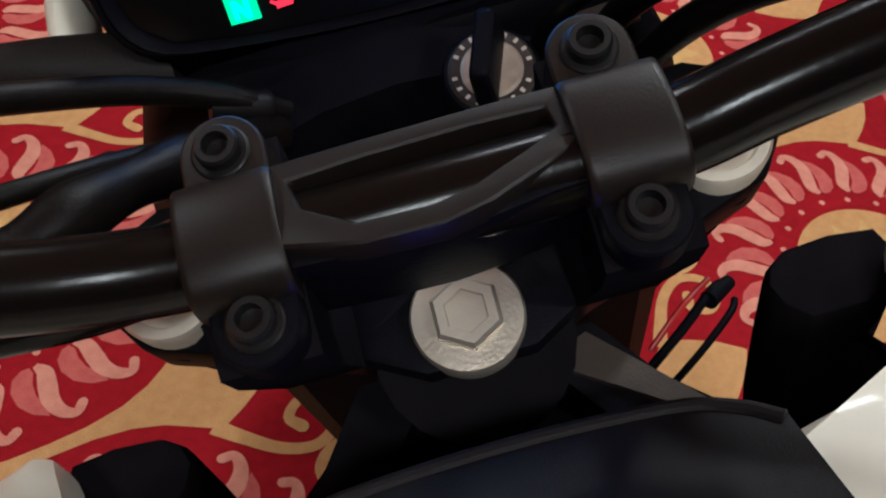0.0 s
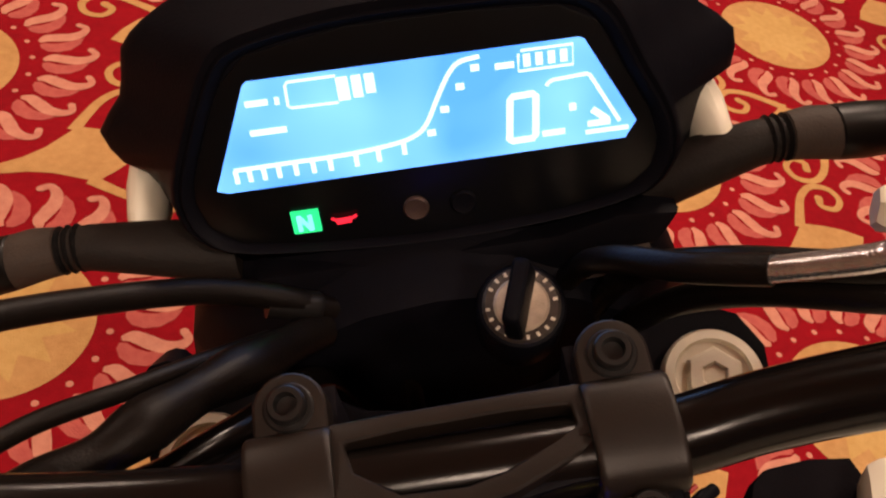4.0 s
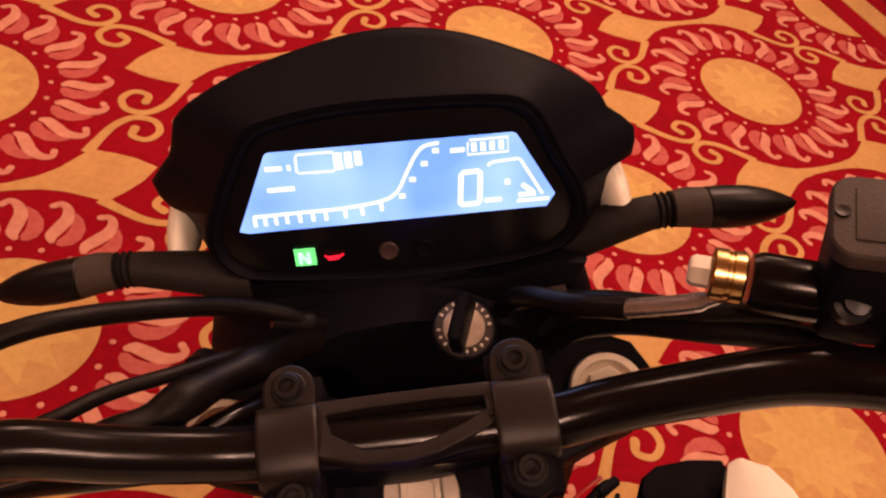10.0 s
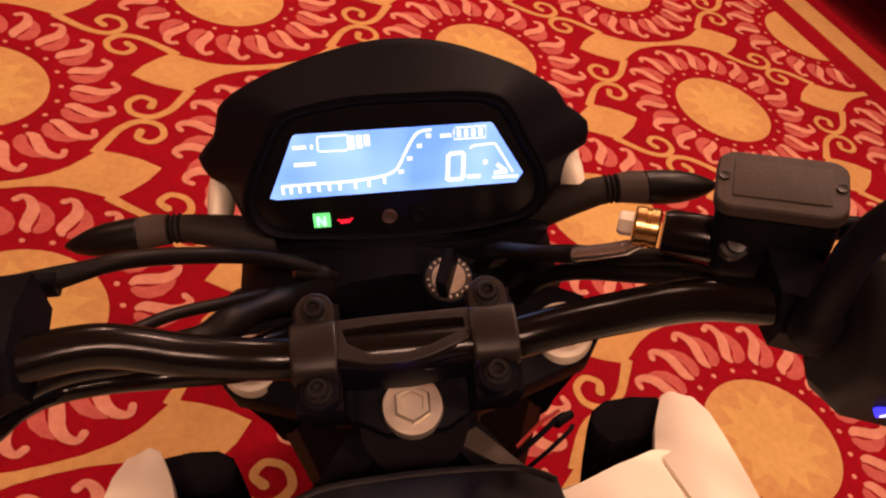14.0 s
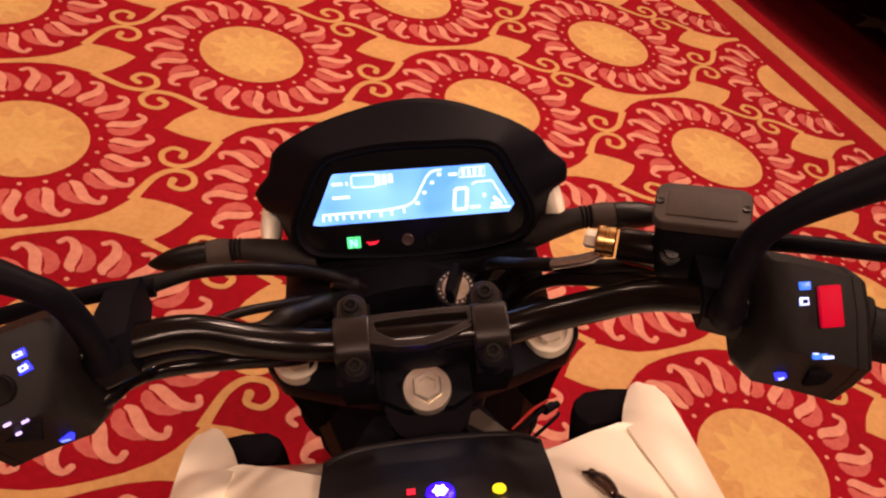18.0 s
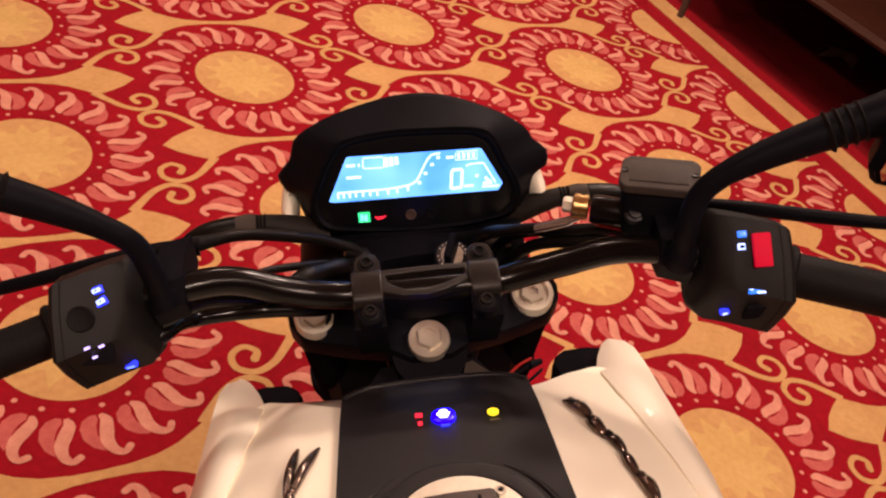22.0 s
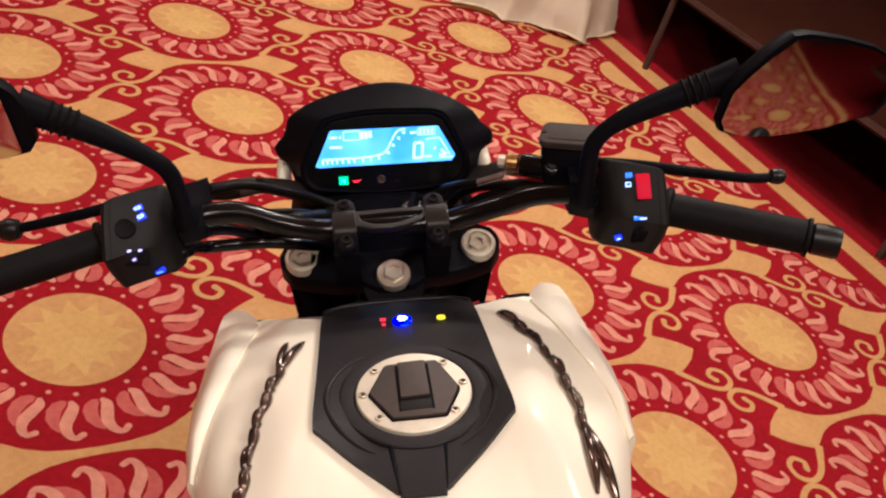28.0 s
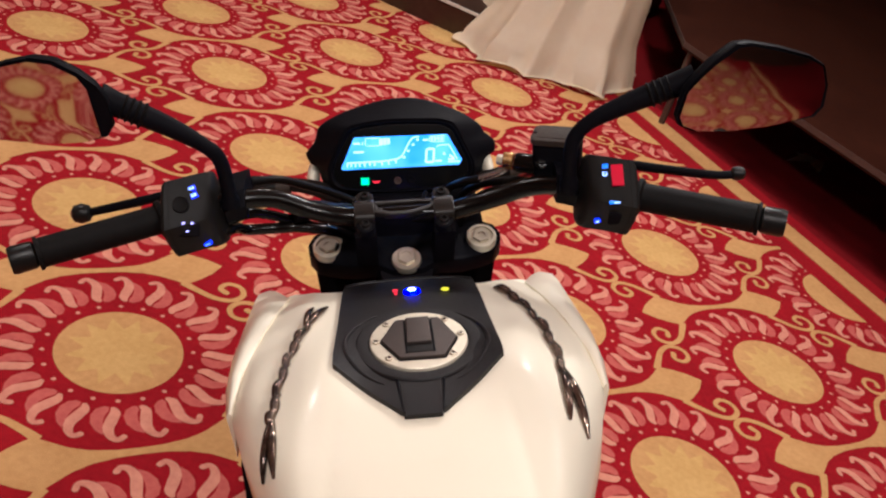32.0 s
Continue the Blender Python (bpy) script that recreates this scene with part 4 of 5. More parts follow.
for sx in (-1, 1):
    STEER[0] = pose(0, 0, 0, 0, 0, -2.0)
    g0, g1 = on_bar(0.266), Vector(BAR[-1])
    prof = [(0.0205, 0.0), (0.0215, 0.003), (0.0205, 0.006), (0.0165, 0.008)]
    length = (g1 - g0).length
    for k in range(26):
        h = 0.010 + (length - 0.016) * k / 25
        prof += [(0.0166, h), (0.0162, h + 0.0012)]
    prof += [(0.0185, length - 0.003), (0.0185, length), (0.012, length + 0.001)]
    grip = part("grip", lathe(prof, mir(g0, sx), mir(OUT, sx), 22), RUBBER, bike, "black ribbed rubber grip")
    part("bar_end_weight", lathe(((0.0125, 0.0), (0.0150, 0.002), (0.0155, 0.022), (0.0140, 0.026), (0.0060, 0.0265)), mir(g1 + OUT * 0.001, sx), mir(OUT, sx), 22), SATIN, grip, "dark steel bar end weight")
    secs = []
    for x, k in ((0.2085, 0.80), (0.2105, 0.93), (0.2140, 1.0), (0.2250, 1.0), (0.2360, 1.0), (0.2470, 1.0), (0.2575, 1.0), (0.2605, 0.93), (0.2622, 0.80)):
        c = on_bar(x)
        secs.append([mir(c + Vector((lower_shift(z), a * k, z * k)), sx) for a, z in HOUSING])
    sw = part("switch_housing", bevel(loft(secs), 0.0050, 3, 24), HOUSE, bike, "black switch housing with blue backlit icons")
    part("housing_seam", bevel(loft([[mir(on_bar(x) + Vector((lower_shift(z), a * 1.008, z * 1.008)), sx) for a, z in HOUSING] for x in (0.2525, 0.2532)]), 0.0003, 1), RUBBER, sw)
    # mirror clamp and lever perch
    pc = on_bar(0.190)
    part("lever_perch", bevel(loft([[mir(pc + OUT * d + Vector((0, a, b)), sx) for a, b in ((0.040, 0.016), (0.014, 0.022), (-0.010, 0.018), (-0.020, 0.0), (-0.014, -0.018), (0.012, -0.020), (0.040, -0.012))] for d in (-0.012, 0.012)]), 0.003), BLACK, bike, "black lever perch clamped on the bar")
    if sx > 0:
        sp = [(0.189, -0.066, 1.040), (0.1865, -0.073, 1.078), (0.1872, -0.075, 1.104), (0.1960, -0.075, 1.121), (0.2160, -0.076, 1.136), (0.2500, -0.078, 1.152), (0.2920, -0.083, 1.170), (0.3120, -0.086, 1.178)]
        shape = [(0.286, 1.146), (0.290, 1.176), (0.302, 1.192), (0.318, 1.208), (0.340, 1.2235), (0.356, 1.2230), (0.392, 1.2130), (0.430, 1.1990), (0.452, 1.1850), (0.464, 1.160), (0.467, 1.132), (0.458, 1.121), (0.400, 1.118), (0.345, 1.120), (0.310, 1.125), (0.292, 1.134)]
        my = -0.092
    else:
        sp = [(-0.196, -0.050, 1.040), (-0.1952, -0.056, 1.078), (-0.1990, -0.060, 1.106), (-0.2130, -0.061, 1.123), (-0.2430, -0.062, 1.146), (-0.2900, -0.065, 1.176), (-0.3060, -0.067, 1.186)]
        shape = [(-0.293, 1.160), (-0.292, 1.190), (-0.298, 1.206), (-0.312, 1.221), (-0.334, 1.236), (-0.356, 1.240), (-0.380, 1.236), (-0.424, 1.222), (-0.444, 1.204), (-0.452, 1.182), (-0.446, 1.160), (-0.426, 1.150), (-0.392, 1.146), (-0.350, 1.142), (-0.322, 1.143), (-0.302, 1.148)]
        my = -0.074
    STEER[0] = None
    mirror = part("rear_view_mirror", tube(sp, lambda t: 0.0082 + 0.0075 * max(0.0, (t - 0.5) / 0.5) + (0.003 if t < 0.05 else 0), 16, 6), BLACK, bike, "black rear-view mirror on a bent stalk")
    joint = Vector(sp[-2])
    jd = (Vector(sp[-2]) - Vector(sp[-3])).normalized()
    for k in range(4):
        part("boot_rib", lathe(((0.0120, -0.0020), (0.0147, 0.0), (0.0120, 0.0020)), joint - jd * (0.006 + 0.007 * k), jd, 18), RUBBER, mirror)
    cx = sum(p[0] for p in shape) / len(shape)
    cz = sum(p[1] for p in shape) / len(shape)
    # the glass turns towards the rider and a little inwards and down
    turn = Matrix.Translation((cx, my, cz)) @ Euler((radians(6), 0, radians(9.5 if sx > 0 else -4))).to_matrix().to_4x4()
    back = [[turn @ Vector(((x - cx) * k, d, (z - cz) * k)) for x, z in shape] for d, k in ((-0.0045, 0.975), (-0.006, 0.992), (0.000, 1.0), (0.011, 0.91), (0.020, 0.68), (0.024, 0.3))]
    hs = part("mirror_housing", loft(back), BLACK, mirror, "angular black mirror housing")
    # convex glass
    rim = bmesh.new()
    rings = []
    for k in (1.0, 0.85, 0.7, 0.55, 0.4, 0.25, 0.1):
        rings.append([rim.verts.new(turn @ Vector((min((x - cx) * 0.955, 0.056 if sx < 0 else 1.0) * k, -0.0060 - (0.0064 - (((x - cx) * k) ** 2 + ((z - cz) * k) ** 2) / (2 * CONVEX)), (z - cz) * 0.955 * k))) for x, z in shape])
    for p, q in zip(rings, rings[1:]):
        for i in range(len(p)):
            rim.faces.new((p[i], p[(i + 1) % len(p)], q[(i + 1) % len(p)], q[i]))
    rim.faces.new(rings[-1])
    part("mirror_glass", rim, MIRROR, mirror, "convex mirror glass", smooth=180)

STEER[0] = None
# brake and clutch levers
def lever(points, r=0.0062):
    return tube(points, lambda t: r * (1.15 - 0.35 * t) + (0.0022 if t > 0.96 else 0), 12, 8)


part("brake_lever", lever([(0.180, 0.010, 1.036), (0.215, 0.000, 1.040), (0.262, -0.012, 1.040), (0.320, -0.024, 1.034), (0.372, -0.034, 1.029), (0.400, -0.036, 1.029)]), BLACK, bike, "black brake lever")
part("lever_ball", lathe(((0.003, -0.009), (0.0075, -0.006), (0.0088, 0.0), (0.0075, 0.006), (0.003, 0.009)), (0.401, -0.036, 1.030), (1, -0.1, 0), 16), SATIN, bike)
part("clutch_lever", lever([(-0.180, 0.030, 1.022), (-0.215, 0.028, 1.024), (-0.262, 0.024, 1.020), (-0.320, 0.022, 1.010), (-0.372, 0.022, 1.001), (-0.386, 0.022, 0.999)]), BLACK, bike, "black clutch lever")
part("lever_ball", lathe(((0.004, -0.0125), (0.0100, -0.0085), (0.0125, 0.0), (0.0100, 0.0085), (0.004, 0.0125)), (-0.388, 0.022, 0.999), (-1, 0, 0), 16), SATIN, bike)

STEER[0] = pose(0, 0, 0, 0, 0, -2.0)
# backlit icons and switches on the housings
def tile(name, at, normal, w, h, mat, parent, label="", roll=0.0, lift=0.0):
    m = Matrix.Translation(Vector(at)) @ Vector(normal).to_track_quat("Z", "Y").to_matrix().to_4x4() @ pose(0, 0, lift, 0, 0, roll)
    return part(name, plate([(-w / 2, -h / 2), (w / 2, -h / 2), (w / 2, h / 2), (-w / 2, h / 2)], 0.004, m, min(w, h) * 0.12), mat, parent, label)


# each icon lies on the rear face of its housing
UP_FACE, MID_FACE, LOW_FACE = (0, -0.70, 0.71), (0, -0.79, 0.61), (0, -0.97, -0.24)
kill = tile("kill_switch", (0.2393, -0.0836, 1.0698), UP_FACE, 0.0135, 0.0245, REDPLASTIC, bike, "red engine stop switch, glow added to plain plastic", 0, 0.0035)
tile("run_icon", (0.2281, -0.0714, 1.0755), UP_FACE, 0.0062, 0.0048, CYANICON, bike, "blue backlit icon", 0, 0.0012)
ring = tile("run_icon", (0.2268, -0.0778, 1.0692), UP_FACE, 0.0050, 0.0046, ICONWHITE, bike, "white backlit icon", 0, 0.0012)
tile("icon_gap", (0.2268, -0.0778, 1.0692), UP_FACE, 0.0028, 0.0024, BLACK, ring, "", 0, 0.0022)
tile("start_icon", (0.2315, -0.0995, 1.0458), MID_FACE, 0.0028, 0.0020, ICONWHITE, bike, "white backlit icon", 0, 0.0012)
tile("start_bar", (0.2378, -0.1018, 1.0458), MID_FACE, 0.0060, 0.0016, ICONWHITE, bike, "white backlit icon", 0, 0.0012)
tile("start_halo", (0.2360, -0.1008, 1.0456), MID_FACE, 0.0125, 0.0030, CYANICON, bike, "blue backlit icon", 0, 0.0006)
tile("hazard_core", (0.2199, -0.0877, 1.0170), LOW_FACE, 0.0036, 0.0022, ICONWHITE, bike, "white backlit icon", 25, 0.0052)
tile("hazard_icon", (0.2199, -0.0877, 1.0170), LOW_FACE, 0.0070, 0.0042, BLUELAMP, bike, "blue backlit icon", 25, 0.0046)
tile("starter_button", (0.2400, -0.0985, 1.0240), LOW_FACE, 0.0200, 0.0170, MATTE, bike, "black starter button", 0, 0.0030)
for name, at, n, w, h, roll in (("beam_icon", (-0.2299, -0.0745, 1.0732), UP_FACE, 0.0105, 0.0062, 20), ("beam_icon", (-0.2274, -0.0797, 1.0673), UP_FACE, 0.0100, 0.0072, 25), ("horn_icon", (-0.2200, -0.0862, 1.0105), LOW_FACE, 0.0120, 0.0048, 22)):
    rise = 0.0036 if name == "horn_icon" else 0.0
    ic = tile(name, at, n, w * 0.84, h * 0.86, BLUELAMP, bike, "blue backlit icon", roll, 0.0008 + rise)
    tile("icon_core", at, n, w * 0.56, h * 0.46, BLUECORE if name == "horn_icon" else ICONWHITE, ic, "", roll, 0.0014 + rise)
    if name == "beam_icon":
        tile("icon_gap", at, n, w * 0.20, h * 0.22, BLUELAMP, ic, "", roll, 0.0018)
for at in ((-0.2380, -0.1018, 1.0452), (-0.2296, -0.0983, 1.0425), (-0.2362, -0.0992, 1.0330)):
    tile("turn_icon", at, MID_FACE, 0.0030, 0.0017, ICONVIOLET, bike, "pale violet backlit icon", 20, 0.0042)
tile("turn_switch", (-0.2350, -0.0960, 1.0360), MID_FACE, 0.0240, 0.0200, MATTE, bike, "black turn signal switch", 0, 0.0030)
part("beam_switch", lathe(((0.0092, -0.008), (0.0092, 0.0004), (0.0084, 0.0012), (0.0075, 0.0008), (0.0020, 0.0004)), (-0.2405, -0.0912, 1.0632), (0.10, -0.73, 0.67), 28), RUBBER, bike, "round black rocker switch")
STEER[0] = None

# master cylinder, banjo and hoses
RES = pose(0.186, -0.0115, 1.0630, 3, -3, -22)


def res_part(name, bm, mat, parent, label=""):
    bmesh.ops.transform(bm, matrix=RES, verts=bm.verts[:])
    return part(name, bm, mat, parent, label)


cyl = res_part("brake_reservoir", box((0.054, 0.033, 0.050), (0, 0, -0.009), b=0.0075, segs=4, taper=1.05), BLACK, bike, "black brake fluid reservoir")
rounded = [(cx + 0.009 * math.cos(a), cy + 0.009 * math.sin(a)) for cx, cy, a0 in ((0.021, 0.010, 0), (-0.021, 0.010, 90), (-0.021, -0.010, 180), (0.021, -0.010, 270)) for a in (radians(a0 + 18 * k) for k in range(6))]
rounded_lid = plate(rounded, 0.008, pose(0, 0, 0.0225), 0.0022, 3)
res_part("reservoir_lid", rounded_lid, BANDGREY, cyl, "flat worn brown-black lid")
res_part("lid_label", box((0.044, 0.024, 0.0010), (0, 0, 0.0227), b=0.0004), BANDGREY, cyl, "worn label plate")
for sx in (-1, 1):
    res_part("lid_screw", lathe(((0.0028, 0.0), (0.0026, 0.0014), (0.0010, 0.0010)), (sx * 0.0262, 0.0, 0.0222), (0, 0, 1), 12), CASTING, cyl)
part("master_cylinder", lathe(((0.0105, 0.0), (0.0120, 0.004), (0.0120, 0.046), (0.0105, 0.050)), (0.185, -0.012, 1.040), (-0.93, 0.36, 0.03), 20), TUBE, bike, "black master cylinder")
part("cylinder_bolt", lathe(((0.0075, -0.006), (0.0075, 0.0), (0.0052, 0.001), (0.0050, 0.0035), (0.0025, 0.0040)), (0.1660, -0.0190, 1.0535), (0, -0.5, 0.86), 14), SATIN, bike)
bj = part("banjo_nut", lathe(((0.0095, 0.0), (0.0105, 0.001), (0.0105, 0.0050), (0.0098, 0.0055), (0.0098, 0.0070), (0.0105, 0.0075), (0.0105, 0.012), (0.0095, 0.013)), (0.1370, 0.007, 1.0415), (-0.93, 0.36, 0.03), 20), BRASS, bike, "brass banjo fitting")
part("banjo_bolt", lathe(((0.0066, 0.0), (0.0066, 0.006), (0.0052, 0.0078), (0.0015, 0.0078)), (0.1245, 0.0118, 1.0420), (-0.93, 0.36, 0.03), 6), ALU, bj, "aluminium hex bolt")
part("hose_crimp", tube([(0.128, 0.006, 1.034), (0.118, 0.010, 1.026), (0.096, 0.022, 1.012)], lambda t: 0.0042 - 0.0008 * (t < 0.3), 14, 6), HOSECHROME, bike, "chromed hose crimp")
part("brake_hose", tube([(0.098, 0.021, 1.013), (0.078, 0.036, 1.001), (0.062, 0.062, 0.978), (0.056, 0.088, 0.940), (0.040, 0.120, 0.860), (0.05, 0.16, 0.75), (0.07, 0.25, 0.5)], 0.0050, 12), CABLE, bike, "black brake hose")
part("throttle_cable", tube([(0.205, -0.045, 1.030), (0.165, 0.000, 1.020), (0.125, 0.020, 1.008), (0.092, 0.048, 0.986), (0.074, 0.078, 0.945), (0.060, 0.090, 0.890), (0.030, 0.06, 0.80)], 0.0052, 12), CABLE, bike, "black throttle cable")
part("throttle_cable", tube([(0.205, -0.048, 1.018), (0.165, -0.006, 1.010), (0.128, 0.016, 0.999), (0.100, 0.042, 0.975), (0.082, 0.070, 0.930), (0.068, 0.090, 0.870), (0.040, 0.05, 0.80)], 0.0056, 12), CABLE, bike, "black throttle cable")
part("switch_wire", tube([(0.196, -0.034, 1.030), (0.175, -0.0175, 1.0285), (0.1620, -0.0045, 1.0262), (0.1512, 0.0068, 1.0215), (0.138, 0.016, 1.013), (0.118, 0.026, 1.000)], 0.0026, 10), REDWIRE, bike, "thin red wire")
part("clutch_cable", tube([(-0.180, 0.034, 1.022), (-0.150, 0.052, 1.012), (-0.115, 0.075, 0.986), (-0.080, 0.090, 0.962), (-0.049, 0.093, 0.940), (-0.020, 0.095, 0.900), (-0.02, 0.05, 0.80)], 0.0052, 12), CABLE, bike, "black clutch cable")
part("cable_adjuster", tube([(-0.205, 0.028, 1.022), (-0.182, 0.034, 1.022), (-0.160, 0.046, 1.016)], lambda t: 0.0085 - 0.0038 * t, 14, 4), RUBBER, bike, "rubber cable boot")
part("cable_tip", lathe(((0.0062, 0.0), (0.0062, 0.020), (0.005, 0.022)), (-0.066, 0.092, 0.948), (0.9, 0.05, -0.42), 14), SATIN, bike)
part("switch_cable", tube([(-0.228, -0.070, 1.008), (-0.206, -0.052, 1.006), (-0.198, -0.030, 0.996), (-0.188, -0.010, 0.980), (-0.160, -0.004, 0.976), (-0.125, -0.004, 0.975), (-0.085, 0.012, 0.955), (-0.060, 0.080, 0.900)], 0.0068, 12), TUBE, bike, "glossy black switch cable")
part("wiring_loom", tube([(-0.205, -0.048, 1.018), (-0.175, -0.022, 1.010), (-0.140, 0.000, 0.985), (-0.105, 0.014, 0.962), (-0.075, 0.040, 0.945), (-0.050, 0.080, 0.900), (-0.03, 0.06, 0.80)], 0.0062, 12), TUBE, bike, "black taped wiring loom")
part("wiring_loom", tube([(-0.1614, -0.0064, 1.0120), (-0.1433, 0.0071, 1.0040), (-0.1262, 0.0239, 0.9940), (-0.1042, 0.0377, 0.9830), (-0.0865, 0.0541, 0.9680), (-0.0661, 0.0768, 0.9450)], 0.0036, 12), CABLE, bike, "thin black taped wiring loom")
part("wiring_loom", tube([(-0.1330, -0.0010, 0.9900), (-0.1129, 0.0116, 0.9850), (-0.0983, 0.0251, 0.9800), (-0.0828, 0.0418, 0.9700), (-0.0677, 0.0601, 0.9550), (-0.0493, 0.0885, 0.9300)], lambda t: 0.0086 + 0.0010 * math.sin(t * 19.0), 14), CABLE, bike, "thick black taped wiring loom")
part("loom_clip", tube([(-0.0962, 0.0496, 0.9640), (-0.0963, 0.0637, 0.9580)], lambda t: 0.0105 - 0.0045 * t, 10, 4), BLACK, bike, "black loom clip")
# ------------------------------------------------ fuel tank
TANK_Y = (-0.046, -0.065, -0.10, -0.15, -0.20, -0.26, -0.32, -0.38, -0.44, -0.50, -0.55, -0.60)
TANK_Z = (0.910, 0.919, 0.934, 0.947, 0.956, 0.963, 0.966, 0.963, 0.952, 0.932, 0.903, 0.862)
TANK_W = (0.184, 0.186, 0.190, 0.197, 0.199, 0.194, 0.177, 0.154, 0.132, 0.117, 0.106, 0.098)


def tank_top(x, y):
    """Height of the tank's painted skin."""
    zc, w = np.interp(-y, [-v for v in TANK_Y], TANK_Z), np.interp(-y, [-v for v in TANK_Y], TANK_W)
    k = min(abs(x) / w, 1.0)
    ridge = 0.003 * math.exp(-((abs(x) - 0.118) / 0.018) ** 2)
    knee = 0.013 * math.exp(-((abs(x) - 0.092) / 0.030) ** 2 - ((y + 0.268) / 0.060) ** 2)
    crease = -0.0016 * math.exp(-((abs(x) - 0.080 + 0.10 * (y + 0.30)) / 0.0045) ** 2) * (1 / (1 + math.exp((y + 0.300) * 150)))
    return float(zc - 0.026 * k ** 3 - 0.030 * k ** 16 + ridge + knee + crease)


def tank_normal(x, y, e=0.004):
    return Vector((-(tank_top(x + e, y) - tank_top(x - e, y)) / (2 * e), -(tank_top(x, y + e) - tank_top(x, y - e)) / (2 * e), 1)).normalized()


secs = []
ys = np.interp(np.linspace(0, 1, 61), np.linspace(0, 1, len(TANK_Y)), TANK_Y)
for y in ys:
    w = float(np.interp(-y, [-v for v in TANK_Y], TANK_W))
    xs = np.sin(np.linspace(-1, 1, 81) * math.pi / 2) * w
    fade = max(0.0, 1 - (-0.046 - y) / 0.11)
    lead = [y + fade * float(np.interp(abs(x), (0.078, 0.142), (-0.024, 0.008))) for x in xs]
    top = [Vector((x, yy, tank_top(x, yy))) for x, yy in zip(xs, lead)]
    zl = top[-1].z
    under = [Vector((w * 1.01, y, zl - 0.05)), Vector((w * 0.92, y, zl - 0.12)), Vector((w * 0.62, y, zl - 0.16)), Vector((-w * 0.62, y, zl - 0.16)), Vector((-w * 0.88, y, zl - 0.12)), Vector((-w * 0.985, y, zl - 0.05))]
    secs.append(top + under)
tank = part("fuel_tank", loft(secs), WHITE, bike, "pearl white fuel tank", smooth=50)

# shoulder panels, proud of the tank's flanks and reaching forward of it
for sx in (-1, 1):
    secs = []
    for y, x0, x1, z0, z1 in ((0.024, 0.169, 0.181, 0.857, 0.856), (0.014, 0.164, 0.186, 0.864, 0.868), (-0.006, 0.155, 0.189, 0.872, 0.880), (-0.030, 0.147, 0.190, 0.882, 0.889), (-0.046, 0.146, 0.191, 0.0, 0.893), (-0.080, 0.150, 0.194, 0.0, 0.898), (-0.120, 0.158, 0.198, 0.0, 0.903), (-0.170, 0.170, 0.203, 0.0, 0.908), (-0.220, 0.184, 0.203, 0.0, 0.912), (-0.262, 0.192, 0.198, 0.0, 0.914)):
        ring = []
        zi = z0 or tank_top(x0, y) + 0.0035
        for k in range(11):
            t = k / 10
            ring.append(Vector((sx * (x0 + (x1 - x0) * t), y, zi + 0.005 * math.sin(t * math.pi) + (z1 - zi) * t ** 2.2)))
        ring += [Vector((sx * x1 * 0.985, y, z1 - 0.05)), Vector((sx * (x0 + x1) / 2, y, z1 - 0.06)), Vector((sx * x0, y, min(zi - 0.012, z1 - 0.01)))]
        secs.append(ring)
    part("shoulder_panel", bevel(loft(secs), 0.002, 2, 50), WHITE, bike, "white tank shoulder panel", smooth=28)
    dy = 0.0 if sx > 0 else -0.006
    mouth = [(0.132, 0.006), (0.1240, 0.015), (0.1215, 0.026), (0.1260, 0.0355), (0.1350, 0.0415), (0.1560, 0.0430), (0.1760, 0.0400), (0.1785, 0.028), (0.1720, 0.014), (0.1560, 0.006)]
    duct = []
    for d, k in ((0.0, 0.80), (0.0012, 0.92), (0.005, 0.985), (0.014, 1.0), (0.050, 1.0), (0.105, 0.96)):
        duct.append([Vector((sx * (0.150 + (x - 0.150) * k), dy + 0.025 + (y - 0.025) * k, 0.8340 - d)) for x, y in mouth])
    part("shoulder_duct", bevel(loft(duct), 0.0015, 2, 40), MATTE, bike, "black air duct inside the shoulder", smooth=40)

# console on the tank, with lamps and the filler cap
CON_OUT = [(0.0, -0.046), (0.050, -0.048), (0.078, -0.062), (0.081, -0.150), (0.085, -0.250), (0.085, -0.268), (0.022, -0.332), (0.015, -0.336), (0.0, -0.336)]


def draped(outline, lift, steps=7, hump=0.0):
    """A panel that follows the tank, lift above it, from its outline inwards to the middle line."""
    bm = bmesh.new()
    full = outline + flip(outline)[::-1][1:-1]
    cy = sum(p[1] for p in full) / len(full)
    rings = []
    for s in range(steps + 1):
        k = 1 - s / steps
        rise = lift if s else -0.004
        rings.append([bm.verts.new((x * k, cy + (y - cy) * k, tank_top(x * k, cy + (y - cy) * k) + rise + hump * (1 - k) ** 0.5)) for x, y in full] if k > 0 else [bm.verts.new((0, cy, tank_top(0, cy) + lift + hump))])
        if s == 0:
            rings.append([bm.verts.new((x * 0.995, cy + (y - cy) * 0.995, tank_top(x, y) + lift)) for x, y in full])
    n = len(full)
    for a, b in zip(rings, rings[1:]):
        for i in range(n):
            if len(b) == 1:
                bm.faces.new((a[i], a[(i + 1) % n], b[0]))
            else:
                bm.faces.new((a[i], a[(i + 1) % n], b[(i + 1) % n], b[i]))
    return bm


